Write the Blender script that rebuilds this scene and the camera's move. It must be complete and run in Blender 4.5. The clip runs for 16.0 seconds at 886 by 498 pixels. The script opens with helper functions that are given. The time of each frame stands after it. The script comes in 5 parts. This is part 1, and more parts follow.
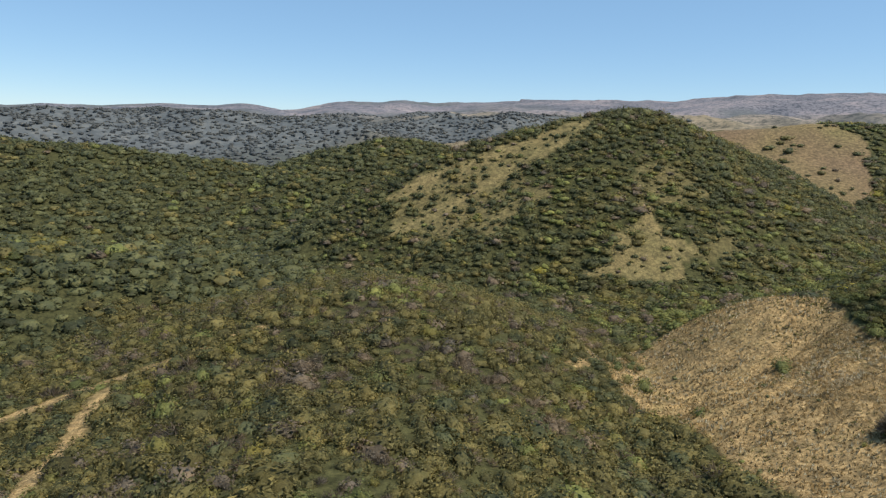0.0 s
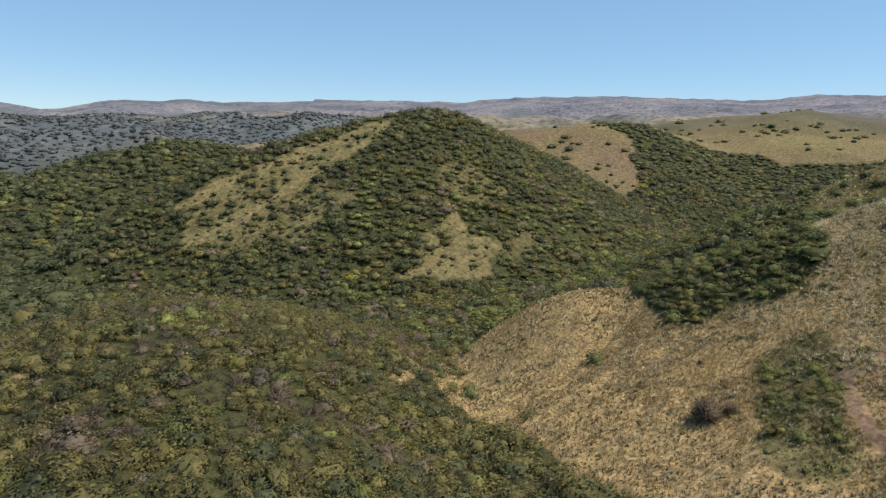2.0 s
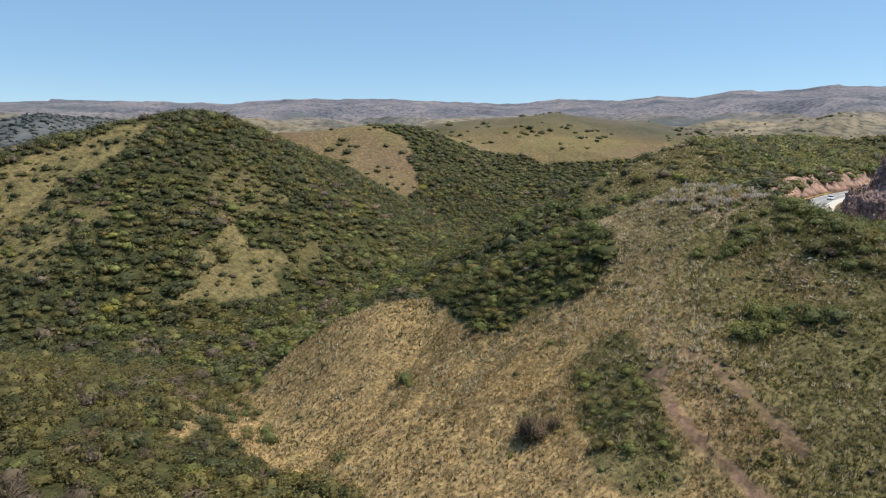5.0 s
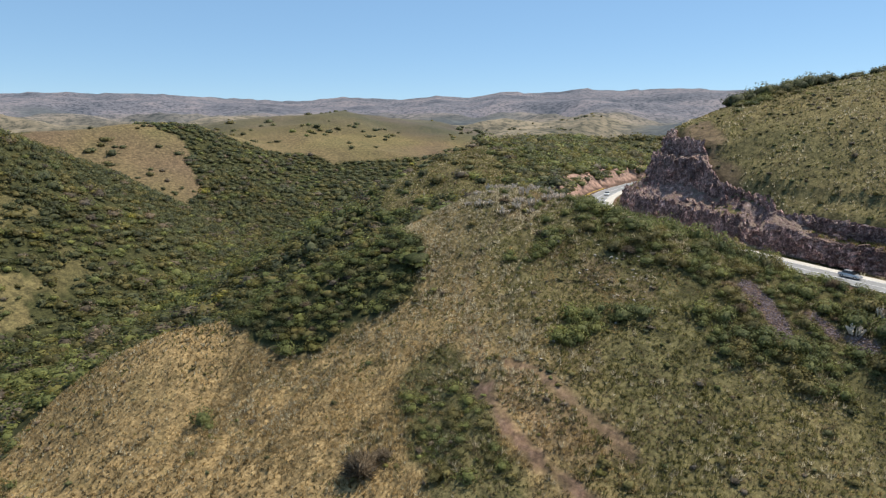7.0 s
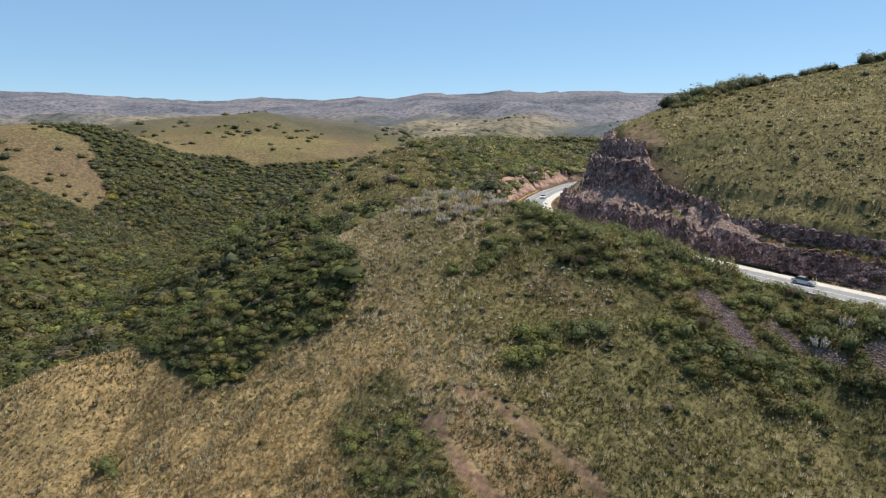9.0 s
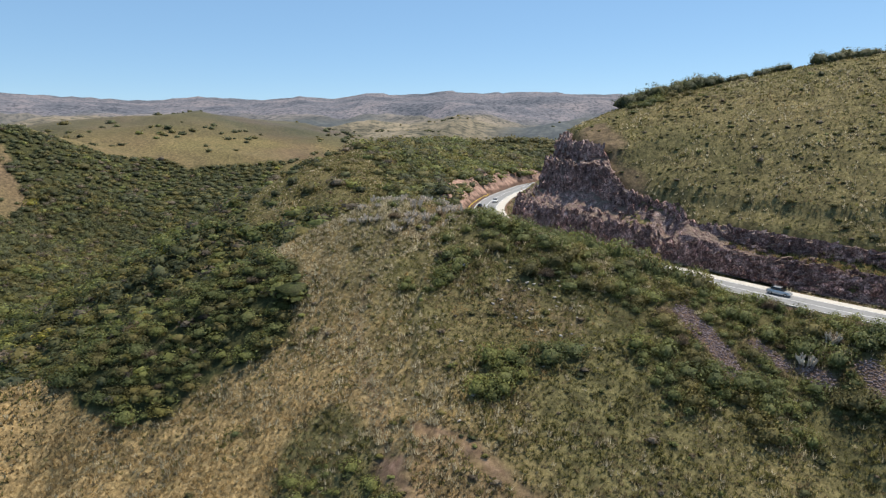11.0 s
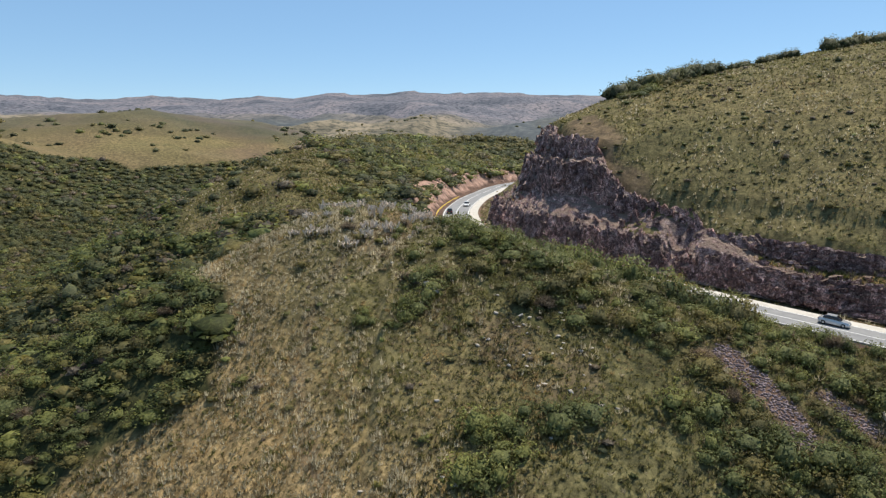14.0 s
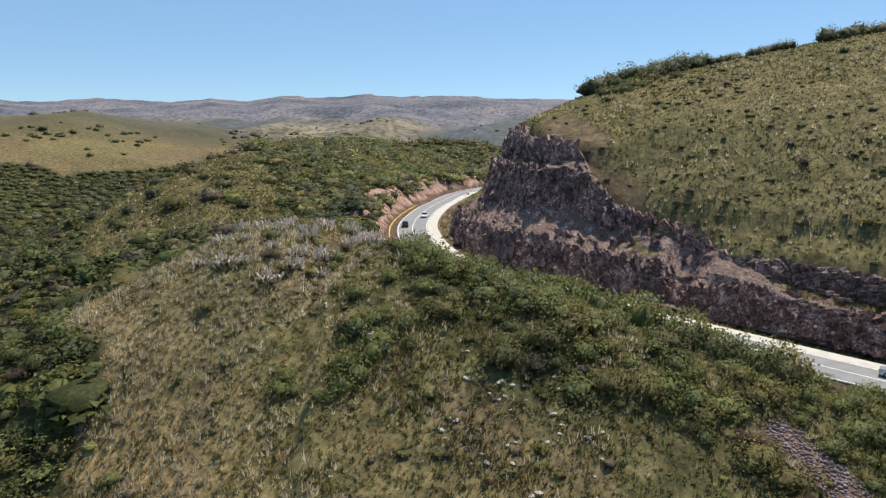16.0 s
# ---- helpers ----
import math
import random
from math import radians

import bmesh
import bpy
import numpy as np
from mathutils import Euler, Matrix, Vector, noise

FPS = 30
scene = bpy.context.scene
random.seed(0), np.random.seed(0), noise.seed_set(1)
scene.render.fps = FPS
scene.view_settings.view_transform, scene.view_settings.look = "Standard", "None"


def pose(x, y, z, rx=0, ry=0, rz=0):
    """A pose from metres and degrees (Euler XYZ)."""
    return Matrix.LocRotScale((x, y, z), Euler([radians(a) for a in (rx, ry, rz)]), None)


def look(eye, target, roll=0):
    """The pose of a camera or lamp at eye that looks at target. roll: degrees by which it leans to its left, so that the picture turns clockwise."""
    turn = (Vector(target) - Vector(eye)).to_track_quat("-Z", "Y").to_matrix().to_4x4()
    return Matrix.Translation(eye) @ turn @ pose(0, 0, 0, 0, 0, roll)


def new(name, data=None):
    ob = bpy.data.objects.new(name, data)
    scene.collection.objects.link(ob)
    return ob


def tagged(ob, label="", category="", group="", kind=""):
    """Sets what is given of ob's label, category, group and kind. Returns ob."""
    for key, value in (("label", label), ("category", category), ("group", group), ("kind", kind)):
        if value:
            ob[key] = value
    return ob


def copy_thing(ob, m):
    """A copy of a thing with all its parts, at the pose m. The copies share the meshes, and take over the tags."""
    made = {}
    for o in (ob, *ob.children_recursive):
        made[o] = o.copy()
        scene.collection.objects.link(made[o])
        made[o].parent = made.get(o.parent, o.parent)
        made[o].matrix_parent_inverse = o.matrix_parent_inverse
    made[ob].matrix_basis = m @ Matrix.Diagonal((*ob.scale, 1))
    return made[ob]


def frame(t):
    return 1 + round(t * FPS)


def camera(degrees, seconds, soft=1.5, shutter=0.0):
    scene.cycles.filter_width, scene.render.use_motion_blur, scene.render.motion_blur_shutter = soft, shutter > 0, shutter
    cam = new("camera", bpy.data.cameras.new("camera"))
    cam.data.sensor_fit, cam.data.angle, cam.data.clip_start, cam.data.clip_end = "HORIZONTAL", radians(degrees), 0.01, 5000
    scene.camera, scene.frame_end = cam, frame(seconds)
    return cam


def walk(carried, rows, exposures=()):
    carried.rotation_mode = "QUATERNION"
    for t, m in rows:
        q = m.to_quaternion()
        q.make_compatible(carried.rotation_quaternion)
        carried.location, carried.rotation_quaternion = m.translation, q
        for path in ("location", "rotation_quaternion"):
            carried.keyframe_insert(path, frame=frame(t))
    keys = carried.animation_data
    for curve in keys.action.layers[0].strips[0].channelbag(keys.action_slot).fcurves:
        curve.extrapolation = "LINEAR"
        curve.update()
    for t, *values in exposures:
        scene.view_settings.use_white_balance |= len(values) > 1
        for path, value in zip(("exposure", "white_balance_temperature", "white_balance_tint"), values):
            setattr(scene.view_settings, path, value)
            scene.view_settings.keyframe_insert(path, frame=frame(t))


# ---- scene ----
cam = camera(68.2, 16.0, soft=1.25)
PATH = [
    (0, (-2.469, 1.817, 97.723), (-2.382, 3.785, 97.381), 1.6),
    (0.5, (-2.935, 5.677, 97.828), (-2.7, 7.634, 97.489), 1.5),
    (1, (-3.291, 9.314, 97.93), (-2.907, 11.248, 97.596), 1.4),
    (1.5, (-3.346, 12.821, 97.952), (-2.817, 14.721, 97.621), 1.3),
    (2, (-3.103, 16.146, 97.903), (-2.431, 18.001, 97.576), 1.1),
    (2.5, (-2.725, 19.401, 97.823), (-1.914, 21.201, 97.499), 1.1),
    (3, (-2.201, 22.486, 97.801), (-1.309, 24.247, 97.48), 0.9),
    (3.5, (-1.546, 25.439, 97.838), (-0.614, 27.179, 97.517), 0.9),
    (4, (-0.727, 28.313, 97.923), (0.304, 29.997, 97.605), 0.8),
    (4.2, (-0.307, 29.431, 97.973), (0.79, 31.073, 97.657), 0.7),
    (6.3, (5.599, 41.086, 99.883), (7.091, 42.38, 99.565), 0.1),
    (6.5, (6.287, 42.294, 99.928), (7.846, 43.504, 99.609), 0.1),
    (7, (8.26, 45.326, 99.984), (9.928, 46.384, 99.667), -0.0),
    (7.5, (10.387, 47.976, 100.014), (12.128, 48.908, 99.698), -0.1),
    (8, (12.779, 50.289, 100.081), (14.546, 51.172, 99.766), -0.1),
    (10.3, (25.045, 59.154, 100.765), (26.863, 59.925, 100.452), -0.3),
    (10.5, (26.179, 59.853, 100.782), (28.014, 60.585, 100.468), -0.2),
    (11, (29.167, 61.392, 100.855), (31.013, 62.096, 100.542), -0.2),
    (11.5, (32.196, 62.814, 100.896), (34.041, 63.519, 100.584), -0.2),
    (12, (35.277, 64.091, 100.874), (37.123, 64.796, 100.561), -0.2),
    (12.5, (38.742, 65.426, 100.703), (40.588, 66.131, 100.391), -0.2),
    (13, (43.529, 67.406, 100.418), (45.374, 68.112, 100.107), -0.1),
    (13.5, (49.418, 69.679, 100.014), (51.277, 70.349, 99.704), -0.1),
    (14, (55.657, 72.015, 99.523), (57.54, 72.614, 99.212), -0.2),
    (14.5, (61.92, 74.048, 99.181), (63.835, 74.535, 98.868), -0.4),
    (15, (68.093, 75.76, 99.129), (70.011, 76.236, 98.823), -0.4),
    (15.5, (74.287, 77.313, 99.268), (76.205, 77.789, 98.965), -0.3),
    (16, (80.408, 78.778, 99.47), (82.327, 79.256, 99.169), -0.3),
]
walk(cam, [(t, look(eye, target, roll)) for t, eye, target, roll in PATH])

# ---- light ----
SUN_COMPASS, SUN_UP = 116.0, 62.0     # degrees from +y towards +x, degrees above the horizon
world = bpy.data.worlds.new("sky")
scene.world = world
world.use_nodes = True
sky = world.node_tree.nodes.new("ShaderNodeTexSky")
sky.sky_type, sky.sun_disc = "NISHITA", False
sky.sun_elevation, sky.sun_rotation = radians(SUN_UP), radians(SUN_COMPASS)
sky.altitude, sky.air_density, sky.dust_density, sky.ozone_density = 1900, 1.0, 0.25, 2.5
back = world.node_tree.nodes["Background"]
back.inputs["Strength"].default_value = 0.103
clear = world.node_tree.nodes.new("ShaderNodeHueSaturation")
clear.inputs["Saturation"].default_value = 1.13
world.node_tree.links.new(sky.outputs["Color"], clear.inputs["Color"])
# a thin even veil of high haze evens the blue out towards the horizon
veil = world.node_tree.nodes.new("ShaderNodeMix")
veil.data_type = "RGBA"
veil.inputs[0].default_value = 0.42
veil.inputs[7].default_value = (2.65, 4.5, 6.4, 1)
world.node_tree.links.new(clear.outputs["Color"], veil.inputs[6])
world.node_tree.links.new(veil.outputs[2], back.inputs["Color"])
sun = new("sun", bpy.data.lights.new("sun", "SUN"))
sun.data.energy, sun.data.angle, sun.data.color = 4.6, radians(0.53), (1.0, 0.915, 0.78)
sun_way = Vector((math.sin(radians(SUN_COMPASS)) * math.cos(radians(SUN_UP)), math.cos(radians(SUN_COMPASS)) * math.cos(radians(SUN_UP)), math.sin(radians(SUN_UP))))
sun.matrix_world = look((300, 0, 300), Vector((300, 0, 300)) - sun_way)
scene.view_settings.exposure = 0.38

# ---- materials ----
class Nodes:
    """Shorthand for building a node material."""

    def __init__(self, name, roughness=0.9, gloss=0.15):
        self.mat = bpy.data.materials.new(name)
        self.mat.use_nodes = True
        self.tree = self.mat.node_tree
        self.shade = self.tree.nodes["Principled BSDF"]
        self.shade.inputs["Roughness"].default_value = roughness
        self.shade.inputs["Specular IOR Level"].default_value = gloss

    def add(self, kind, **values):
        node = self.tree.nodes.new(kind)
        for key, value in values.items():
            node.inputs[key.replace("_", " ")].default_value = value
        return node

    def link(self, a, b):
        self.tree.links.new(a, b)

    def place(self):
        return self.add("ShaderNodeTexCoord").outputs["Object"]

    def noise(self, size, detail=4.0, rough=0.6, at=None):
        n = self.add("ShaderNodeTexNoise", Scale=1.0 / size, Detail=detail, Roughness=rough)
        self.link(at or self.place(), n.inputs["Vector"])
        return n.outputs["Fac"]

    def ramp(self, fac, *stops):
        r = self.add("ShaderNodeValToRGB")
        e = r.color_ramp.elements
        while len(e) < len(stops):
            e.new(0.5)
        for k, (at, colour) in enumerate(stops):
            e[k].position, e[k].color = at, (*colour, 1) if not isinstance(colour, float) else (colour, colour, colour, 1)
        self.link(fac, r.inputs["Fac"])
        return r.outputs["Color"]

    def mix(self, fac, a, b, how="MIX"):
        m = self.tree.nodes.new("ShaderNodeMix")
        m.data_type, m.blend_type = "RGBA", how
        for socket, value in ((m.inputs[0], fac), (m.inputs[6], a), (m.inputs[7], b)):
            if isinstance(value, (int, float)):
                socket.default_value = value
            elif isinstance(value, tuple):
                socket.default_value = (*value, 1)
            else:
                self.link(value, socket)
        return m.outputs[2]

    def sums(self, how, a, b, clamp=False):
        m = self.tree.nodes.new("ShaderNodeMath")
        m.operation, m.use_clamp = how, clamp
        for socket, value in zip(m.inputs, (a, b)):
            if isinstance(value, (int, float)):
                socket.default_value = value
            else:
                self.link(value, socket)
        return m.outputs[0]

    def bump(self, height, strength, distance):
        b = self.add("ShaderNodeBump", Strength=strength, Distance=distance)
        self.link(height, b.inputs["Height"])
        self.link(b.outputs["Normal"], self.shade.inputs["Normal"])

    def done(self, colour):
        if isinstance(colour, tuple):
            self.shade.inputs["Base Color"].default_value = (*colour, 1)
        else:
            self.link(colour, self.shade.inputs["Base Color"])
        return self.mat


def leaf_material(name, dark, light, patch=14.0, through_light=0.44, fine=0.45, hues=1.0):
    """Foliage: sprays of leaves with the shade of gaps painted in by noise, each bush and each stand drifting between
    tones.
    """
    n = Nodes(name, 0.6, 0.2)

    def tint(r, g, b):
        return tuple(1 + (c - 1) * hues * 0.5 + (g - 1) * (1 - hues * 0.5) for c in (r, g, b)) if hues < 1 else (r, g, b)

    at = n.add("ShaderNodeNewGeometry").outputs["Position"]
    island = n.add("ShaderNodeNewGeometry").outputs["Random Per Island"]
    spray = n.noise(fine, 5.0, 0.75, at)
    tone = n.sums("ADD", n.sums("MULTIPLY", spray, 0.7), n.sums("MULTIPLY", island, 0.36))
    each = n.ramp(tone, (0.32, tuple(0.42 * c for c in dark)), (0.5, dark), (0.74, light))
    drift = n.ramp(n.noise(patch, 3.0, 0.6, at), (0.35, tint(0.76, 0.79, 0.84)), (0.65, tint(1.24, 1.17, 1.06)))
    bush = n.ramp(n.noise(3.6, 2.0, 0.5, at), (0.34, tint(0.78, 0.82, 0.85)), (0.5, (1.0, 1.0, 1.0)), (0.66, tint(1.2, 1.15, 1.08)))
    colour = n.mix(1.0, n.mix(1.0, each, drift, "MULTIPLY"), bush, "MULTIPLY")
    n.bump(spray, 0.7, fine * 0.5)
    # thin leaves let some light through
    thin, both = n.add("ShaderNodeBsdfTranslucent"), n.tree.nodes.new("ShaderNodeMixShader")
    both.inputs[0].default_value = through_light
    n.link(colour, thin.inputs["Color"])
    n.link(n.shade.outputs[0], both.inputs[1])
    n.link(thin.outputs[0], both.inputs[2])
    n.link(both.outputs[0], n.tree.nodes["Material Output"].inputs["Surface"])
    return n.done(colour)


def plain_material(name, dark, light, size, roughness=0.85, gloss=0.2, relief=0.0, metal=0.0):
    n = Nodes(name, roughness, gloss)
    n.shade.inputs["Metallic"].default_value = metal
    fac = n.noise(size, 6.0, 0.65)
    if relief:
        n.bump(n.noise(size * 0.5, 6.0, 0.7), 0.7, relief)
    return n.done(n.ramp(fac, (0.3, dark), (0.7, light)))


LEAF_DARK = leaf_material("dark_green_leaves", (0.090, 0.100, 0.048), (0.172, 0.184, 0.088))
# LEAF_DARK's green, lightened to offset the self-shading of the near bushes
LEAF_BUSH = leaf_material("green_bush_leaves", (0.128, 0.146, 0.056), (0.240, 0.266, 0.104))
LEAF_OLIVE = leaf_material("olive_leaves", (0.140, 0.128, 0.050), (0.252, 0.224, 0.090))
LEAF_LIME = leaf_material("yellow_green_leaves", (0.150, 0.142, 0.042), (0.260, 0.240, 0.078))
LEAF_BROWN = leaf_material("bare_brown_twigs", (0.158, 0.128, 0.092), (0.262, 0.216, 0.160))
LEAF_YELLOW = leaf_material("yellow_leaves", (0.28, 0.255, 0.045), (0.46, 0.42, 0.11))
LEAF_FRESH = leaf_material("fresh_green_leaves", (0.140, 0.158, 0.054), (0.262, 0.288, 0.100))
# far forest: the blue-grey of distance haze is put into the leaf colour
LEAF_HAZED = leaf_material("grey_green_leaves", (0.110, 0.122, 0.128), (0.168, 0.180, 0.184), 120.0, 0.4, 1.5)
GRASS_DRY = leaf_material("dry_straw_grass", (0.335, 0.242, 0.112), (0.51, 0.385, 0.198), 20.0, 0.45, 0.45, 0.3)
GRASS_GREEN = leaf_material("green_grass", (0.124, 0.126, 0.042), (0.248, 0.236, 0.090), 20.0, 0.45, 0.45, 0.3)
GRASS_BROWN = leaf_material("withered_brown_grass", (0.190, 0.155, 0.092), (0.33, 0.275, 0.165), 20.0, 0.45, 0.45, 0.3)
GRASS_PALE = leaf_material("pale_plumes", (0.48, 0.43, 0.30), (0.60, 0.555, 0.42), 20.0, 0.45, 0.45, 0.3)
TWIG_PALE = plain_material("pale_grey_stems", (0.52, 0.42, 0.33), (0.76, 0.65, 0.54), 0.6)
BARK = plain_material("bark", (0.05, 0.038, 0.028), (0.13, 0.10, 0.075), 0.2)
ASPHALT = plain_material("asphalt", (0.18, 0.18, 0.185), (0.26, 0.258, 0.255), 2.0, 0.85, 0.3, 0.01)
CONCRETE = plain_material("concrete", (0.42, 0.39, 0.35), (0.58, 0.54, 0.48), 1.5, 0.9, 0.2, 0.01)
WHITE_PAINT = plain_material("white_road_paint", (0.62, 0.62, 0.60), (0.78, 0.78, 0.76), 0.6)
YELLOW_PAINT = plain_material("yellow_road_paint", (0.50, 0.34, 0.06), (0.62, 0.45, 0.10), 0.6)
STONE = plain_material("grey_stone", (0.26, 0.225, 0.195), (0.52, 0.47, 0.41), 0.5, 0.9, 0.2, 0.03)
SCREE = plain_material("purple_scree", (0.12, 0.085, 0.088), (0.32, 0.25, 0.25), 0.7, 0.9, 0.2, 0.03)


def rock_material():
    """Dark purple schist: pale flecks painted in for sunlit facets, dark cracks, pinkish dust on the ledges."""
    n = Nodes("purple_schist", 0.5, 0.35)
    at = n.place()
    vary = n.sums("ADD", n.sums("MULTIPLY", n.noise(1.6, 6.0, 0.7, at), 0.45), n.sums("MULTIPLY", n.noise(0.32, 6.0, 0.75, at), 0.55))
    base = n.ramp(vary, (0.39, (0.046, 0.024, 0.023)), (0.49, (0.21, 0.118, 0.106)), (0.59, (0.70, 0.51, 0.46)))
    tone = n.ramp(n.noise(9.0, 3.0, 0.5, at), (0.35, (0.7, 0.66, 0.68)), (0.65, (1.3, 1.15, 1.08)))
    base = n.mix(1.0, base, tone, "MULTIPLY")
    # tone by slab, the palest standing in for facets that glint
    slab = n.ramp(n.add("ShaderNodeNewGeometry").outputs["Random Per Island"], (0.0, 0.55), (0.6, 1.0), (1.0, 1.7))
    base = n.mix(1.0, base, slab, "MULTIPLY")
    level = n.add("ShaderNodeSeparateXYZ")
    n.link(n.add("ShaderNodeNewGeometry").outputs["Normal"], level.inputs[0])
    ledge = n.ramp(n.sums("ADD", level.outputs["Z"], n.sums("MULTIPLY", n.sums("SUBTRACT", vary, 0.5), 0.5)), (0.62, 0.0), (0.82, 1.0))
    dust = n.ramp(n.noise(2.0, 5.0, 0.6, at), (0.3, (0.15, 0.095, 0.070)), (0.7, (0.28, 0.185, 0.135)))
    n.bump(n.noise(0.8, 8.0, 0.8, at), 1.0, 0.6)
    return n.done(n.mix(ledge, base, dust))


def ground_material():
    """Dry grass, greener grass, bare pink soil and scrub, laid out by the plan's own cover map."""
    n = Nodes("hill_ground", 0.95, 0.08)
    at = n.place()
    cover = n.add("ShaderNodeSeparateColor")
    attr = n.tree.nodes.new("ShaderNodeAttribute")
    attr.attribute_name = "cover"
    n.link(attr.outputs["Color"], cover.inputs[0])
    wood, soil, far = cover.outputs[0], cover.outputs[1], cover.outputs[2]
    fine, mid, wide = n.noise(0.7, 6.0, 0.75, at), n.noise(6.0, 5.0, 0.65, at), n.noise(45.0, 4.0, 0.6, at)
    straw = n.ramp(fine, (0.32, (0.150, 0.106, 0.050)), (0.5, (0.27, 0.194, 0.094)), (0.68, (0.44, 0.33, 0.175)))
    green = n.ramp(fine, (0.32, (0.070, 0.066, 0.031)), (0.68, (0.190, 0.170, 0.080)))
    grass = n.mix(n.ramp(n.sums("ADD", n.sums("MULTIPLY", mid, 0.6), n.sums("MULTIPLY", wide, 0.4)), (0.50, 0.0), (0.66, 0.6)), straw, green)
    grass = n.mix(attr.outputs["Alpha"], grass, green)
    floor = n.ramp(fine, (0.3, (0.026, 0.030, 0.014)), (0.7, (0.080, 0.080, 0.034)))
    earth = n.ramp(n.noise(1.1, 7.0, 0.7, at), (0.3, (0.080, 0.045, 0.038)), (0.5, (0.145, 0.086, 0.074)), (0.7, (0.235, 0.155, 0.135)))
    # the earth above is darkened partly for the gully's shade; road banks stay paler
    cut = n.ramp(n.noise(1.4, 7.0, 0.7, at), (0.3, (0.22, 0.130, 0.100)), (0.5, (0.36, 0.235, 0.19)), (0.7, (0.50, 0.36, 0.30)))
    earth = n.mix(n.ramp(soil, (0.76, 0.0), (0.86, 1.0)), earth, cut)
    # the far country: olive fields and pinkish heath with dark scrub in the folds, then mountains with blue-grey haze
    # in their colour
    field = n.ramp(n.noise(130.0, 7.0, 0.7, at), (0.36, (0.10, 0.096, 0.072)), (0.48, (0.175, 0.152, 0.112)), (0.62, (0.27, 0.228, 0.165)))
    hazy_heath = n.ramp(n.noise(260.0, 7.0, 0.65, at), (0.36, (0.100, 0.108, 0.132)), (0.48, (0.150, 0.150, 0.176)), (0.62, (0.225, 0.205, 0.222)))
    hazy_heath = n.mix(n.ramp(far, (0.30, 0.0), (0.66, 1.0)), field, hazy_heath)
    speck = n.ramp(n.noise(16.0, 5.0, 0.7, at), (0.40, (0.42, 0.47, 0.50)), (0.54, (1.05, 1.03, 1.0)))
    hazy_heath = n.mix(1.0, hazy_heath, speck, "MULTIPLY")
    # the far woods' colour is blued for haze as well
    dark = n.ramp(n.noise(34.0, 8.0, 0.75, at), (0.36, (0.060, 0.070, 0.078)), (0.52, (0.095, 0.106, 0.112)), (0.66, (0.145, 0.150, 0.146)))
    tufty = n.ramp(n.noise(2.6, 6.0, 0.75, at), (0.36, (0.45, 0.46, 0.48)), (0.64, (1.42, 1.36, 1.3)))
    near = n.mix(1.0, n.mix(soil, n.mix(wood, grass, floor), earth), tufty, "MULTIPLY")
    distance = n.mix(wood, hazy_heath, dark)
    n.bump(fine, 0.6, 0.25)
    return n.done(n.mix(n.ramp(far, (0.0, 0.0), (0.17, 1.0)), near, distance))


ROCK, GROUND = rock_material(), ground_material()


# ---- the lie of the land ----
def smooth_noise(x, y, size, seed):
    """Value noise with a cell of that size, from -1 to 1."""
    u, v = np.asarray(x, float) / size + seed * 17.31, np.asarray(y, float) / size + seed * 5.77
    iu, iv = np.floor(u).astype(np.int64), np.floor(v).astype(np.int64)
    fu, fv = u - iu, v - iv
    fu, fv = fu * fu * (3 - 2 * fu), fv * fv * (3 - 2 * fv)

    def cell(a, b):
        n = (a * 374761393 + b * 668265263 + seed * 974711) & 0x7FFFFFFF
        n = ((n ^ (n >> 13)) * 1274126177) & 0x7FFFFFFF
        n = n ^ (n >> 16)
        return (n % 65536) / 32768.0 - 1.0

    low = cell(iu, iv) * (1 - fu) + cell(iu + 1, iv) * fu
    high = cell(iu, iv + 1) * (1 - fu) + cell(iu + 1, iv + 1) * fu
    return low * (1 - fv) + high * fv


def rough_noise(x, y, size, seed, octaves=4):
    total, gain = 0.0, 1.0
    for k in range(octaves):
        total = total + gain * smooth_noise(x, y, size / 2**k, seed + k)
        gain *= 0.5
    return total / 1.9


def along(x, y, line):
    """Distance to a polyline, signed (left of it is minus), and the values of its further columns at the foot."""
    best = None
    line = np.array(line, float)
    for a, b in zip(line[:-1], line[1:]):
        d = b[:2] - a[:2]
        length = math.hypot(*d)
        s = np.clip(((x - a[0]) * d[0] + (y - a[1]) * d[1]) / length**2, 0, 1)
        px, py = x - a[0] - s * d[0], y - a[1] - s * d[1]
        dist = np.hypot(px, py)
        side = np.where(px * d[1] - py * d[0] > 0, 1.0, -1.0)
        rest = [a[k] + s * (b[k] - a[k]) for k in range(2, len(a))]
        if best is None:
            best = [dist, side, rest]
        else:
            near = dist < best[0]
            best = [np.where(near, dist, best[0]), np.where(near, side, best[1]), [np.where(near, r, q) for r, q in zip(rest, best[2])]]
    return best


def bend(line, steps=6):
    """A polyline rounded through its nodes."""
    p = np.array(line, float)
    q = np.vstack([2 * p[0] - p[1], p, 2 * p[-1] - p[-2]])
    out = []
    for k in range(1, len(q) - 2):
        for s in np.arange(steps) / steps:
            a, b, c, d = q[k - 1], q[k], q[k + 1], q[k + 2]
            out.append(0.5 * (2 * b + (c - a) * s + (2 * a - 5 * b + 4 * c - d) * s * s + (3 * b - a - 3 * c + d) * s**3))
    out.append(p[-1])
    return np.array(out)


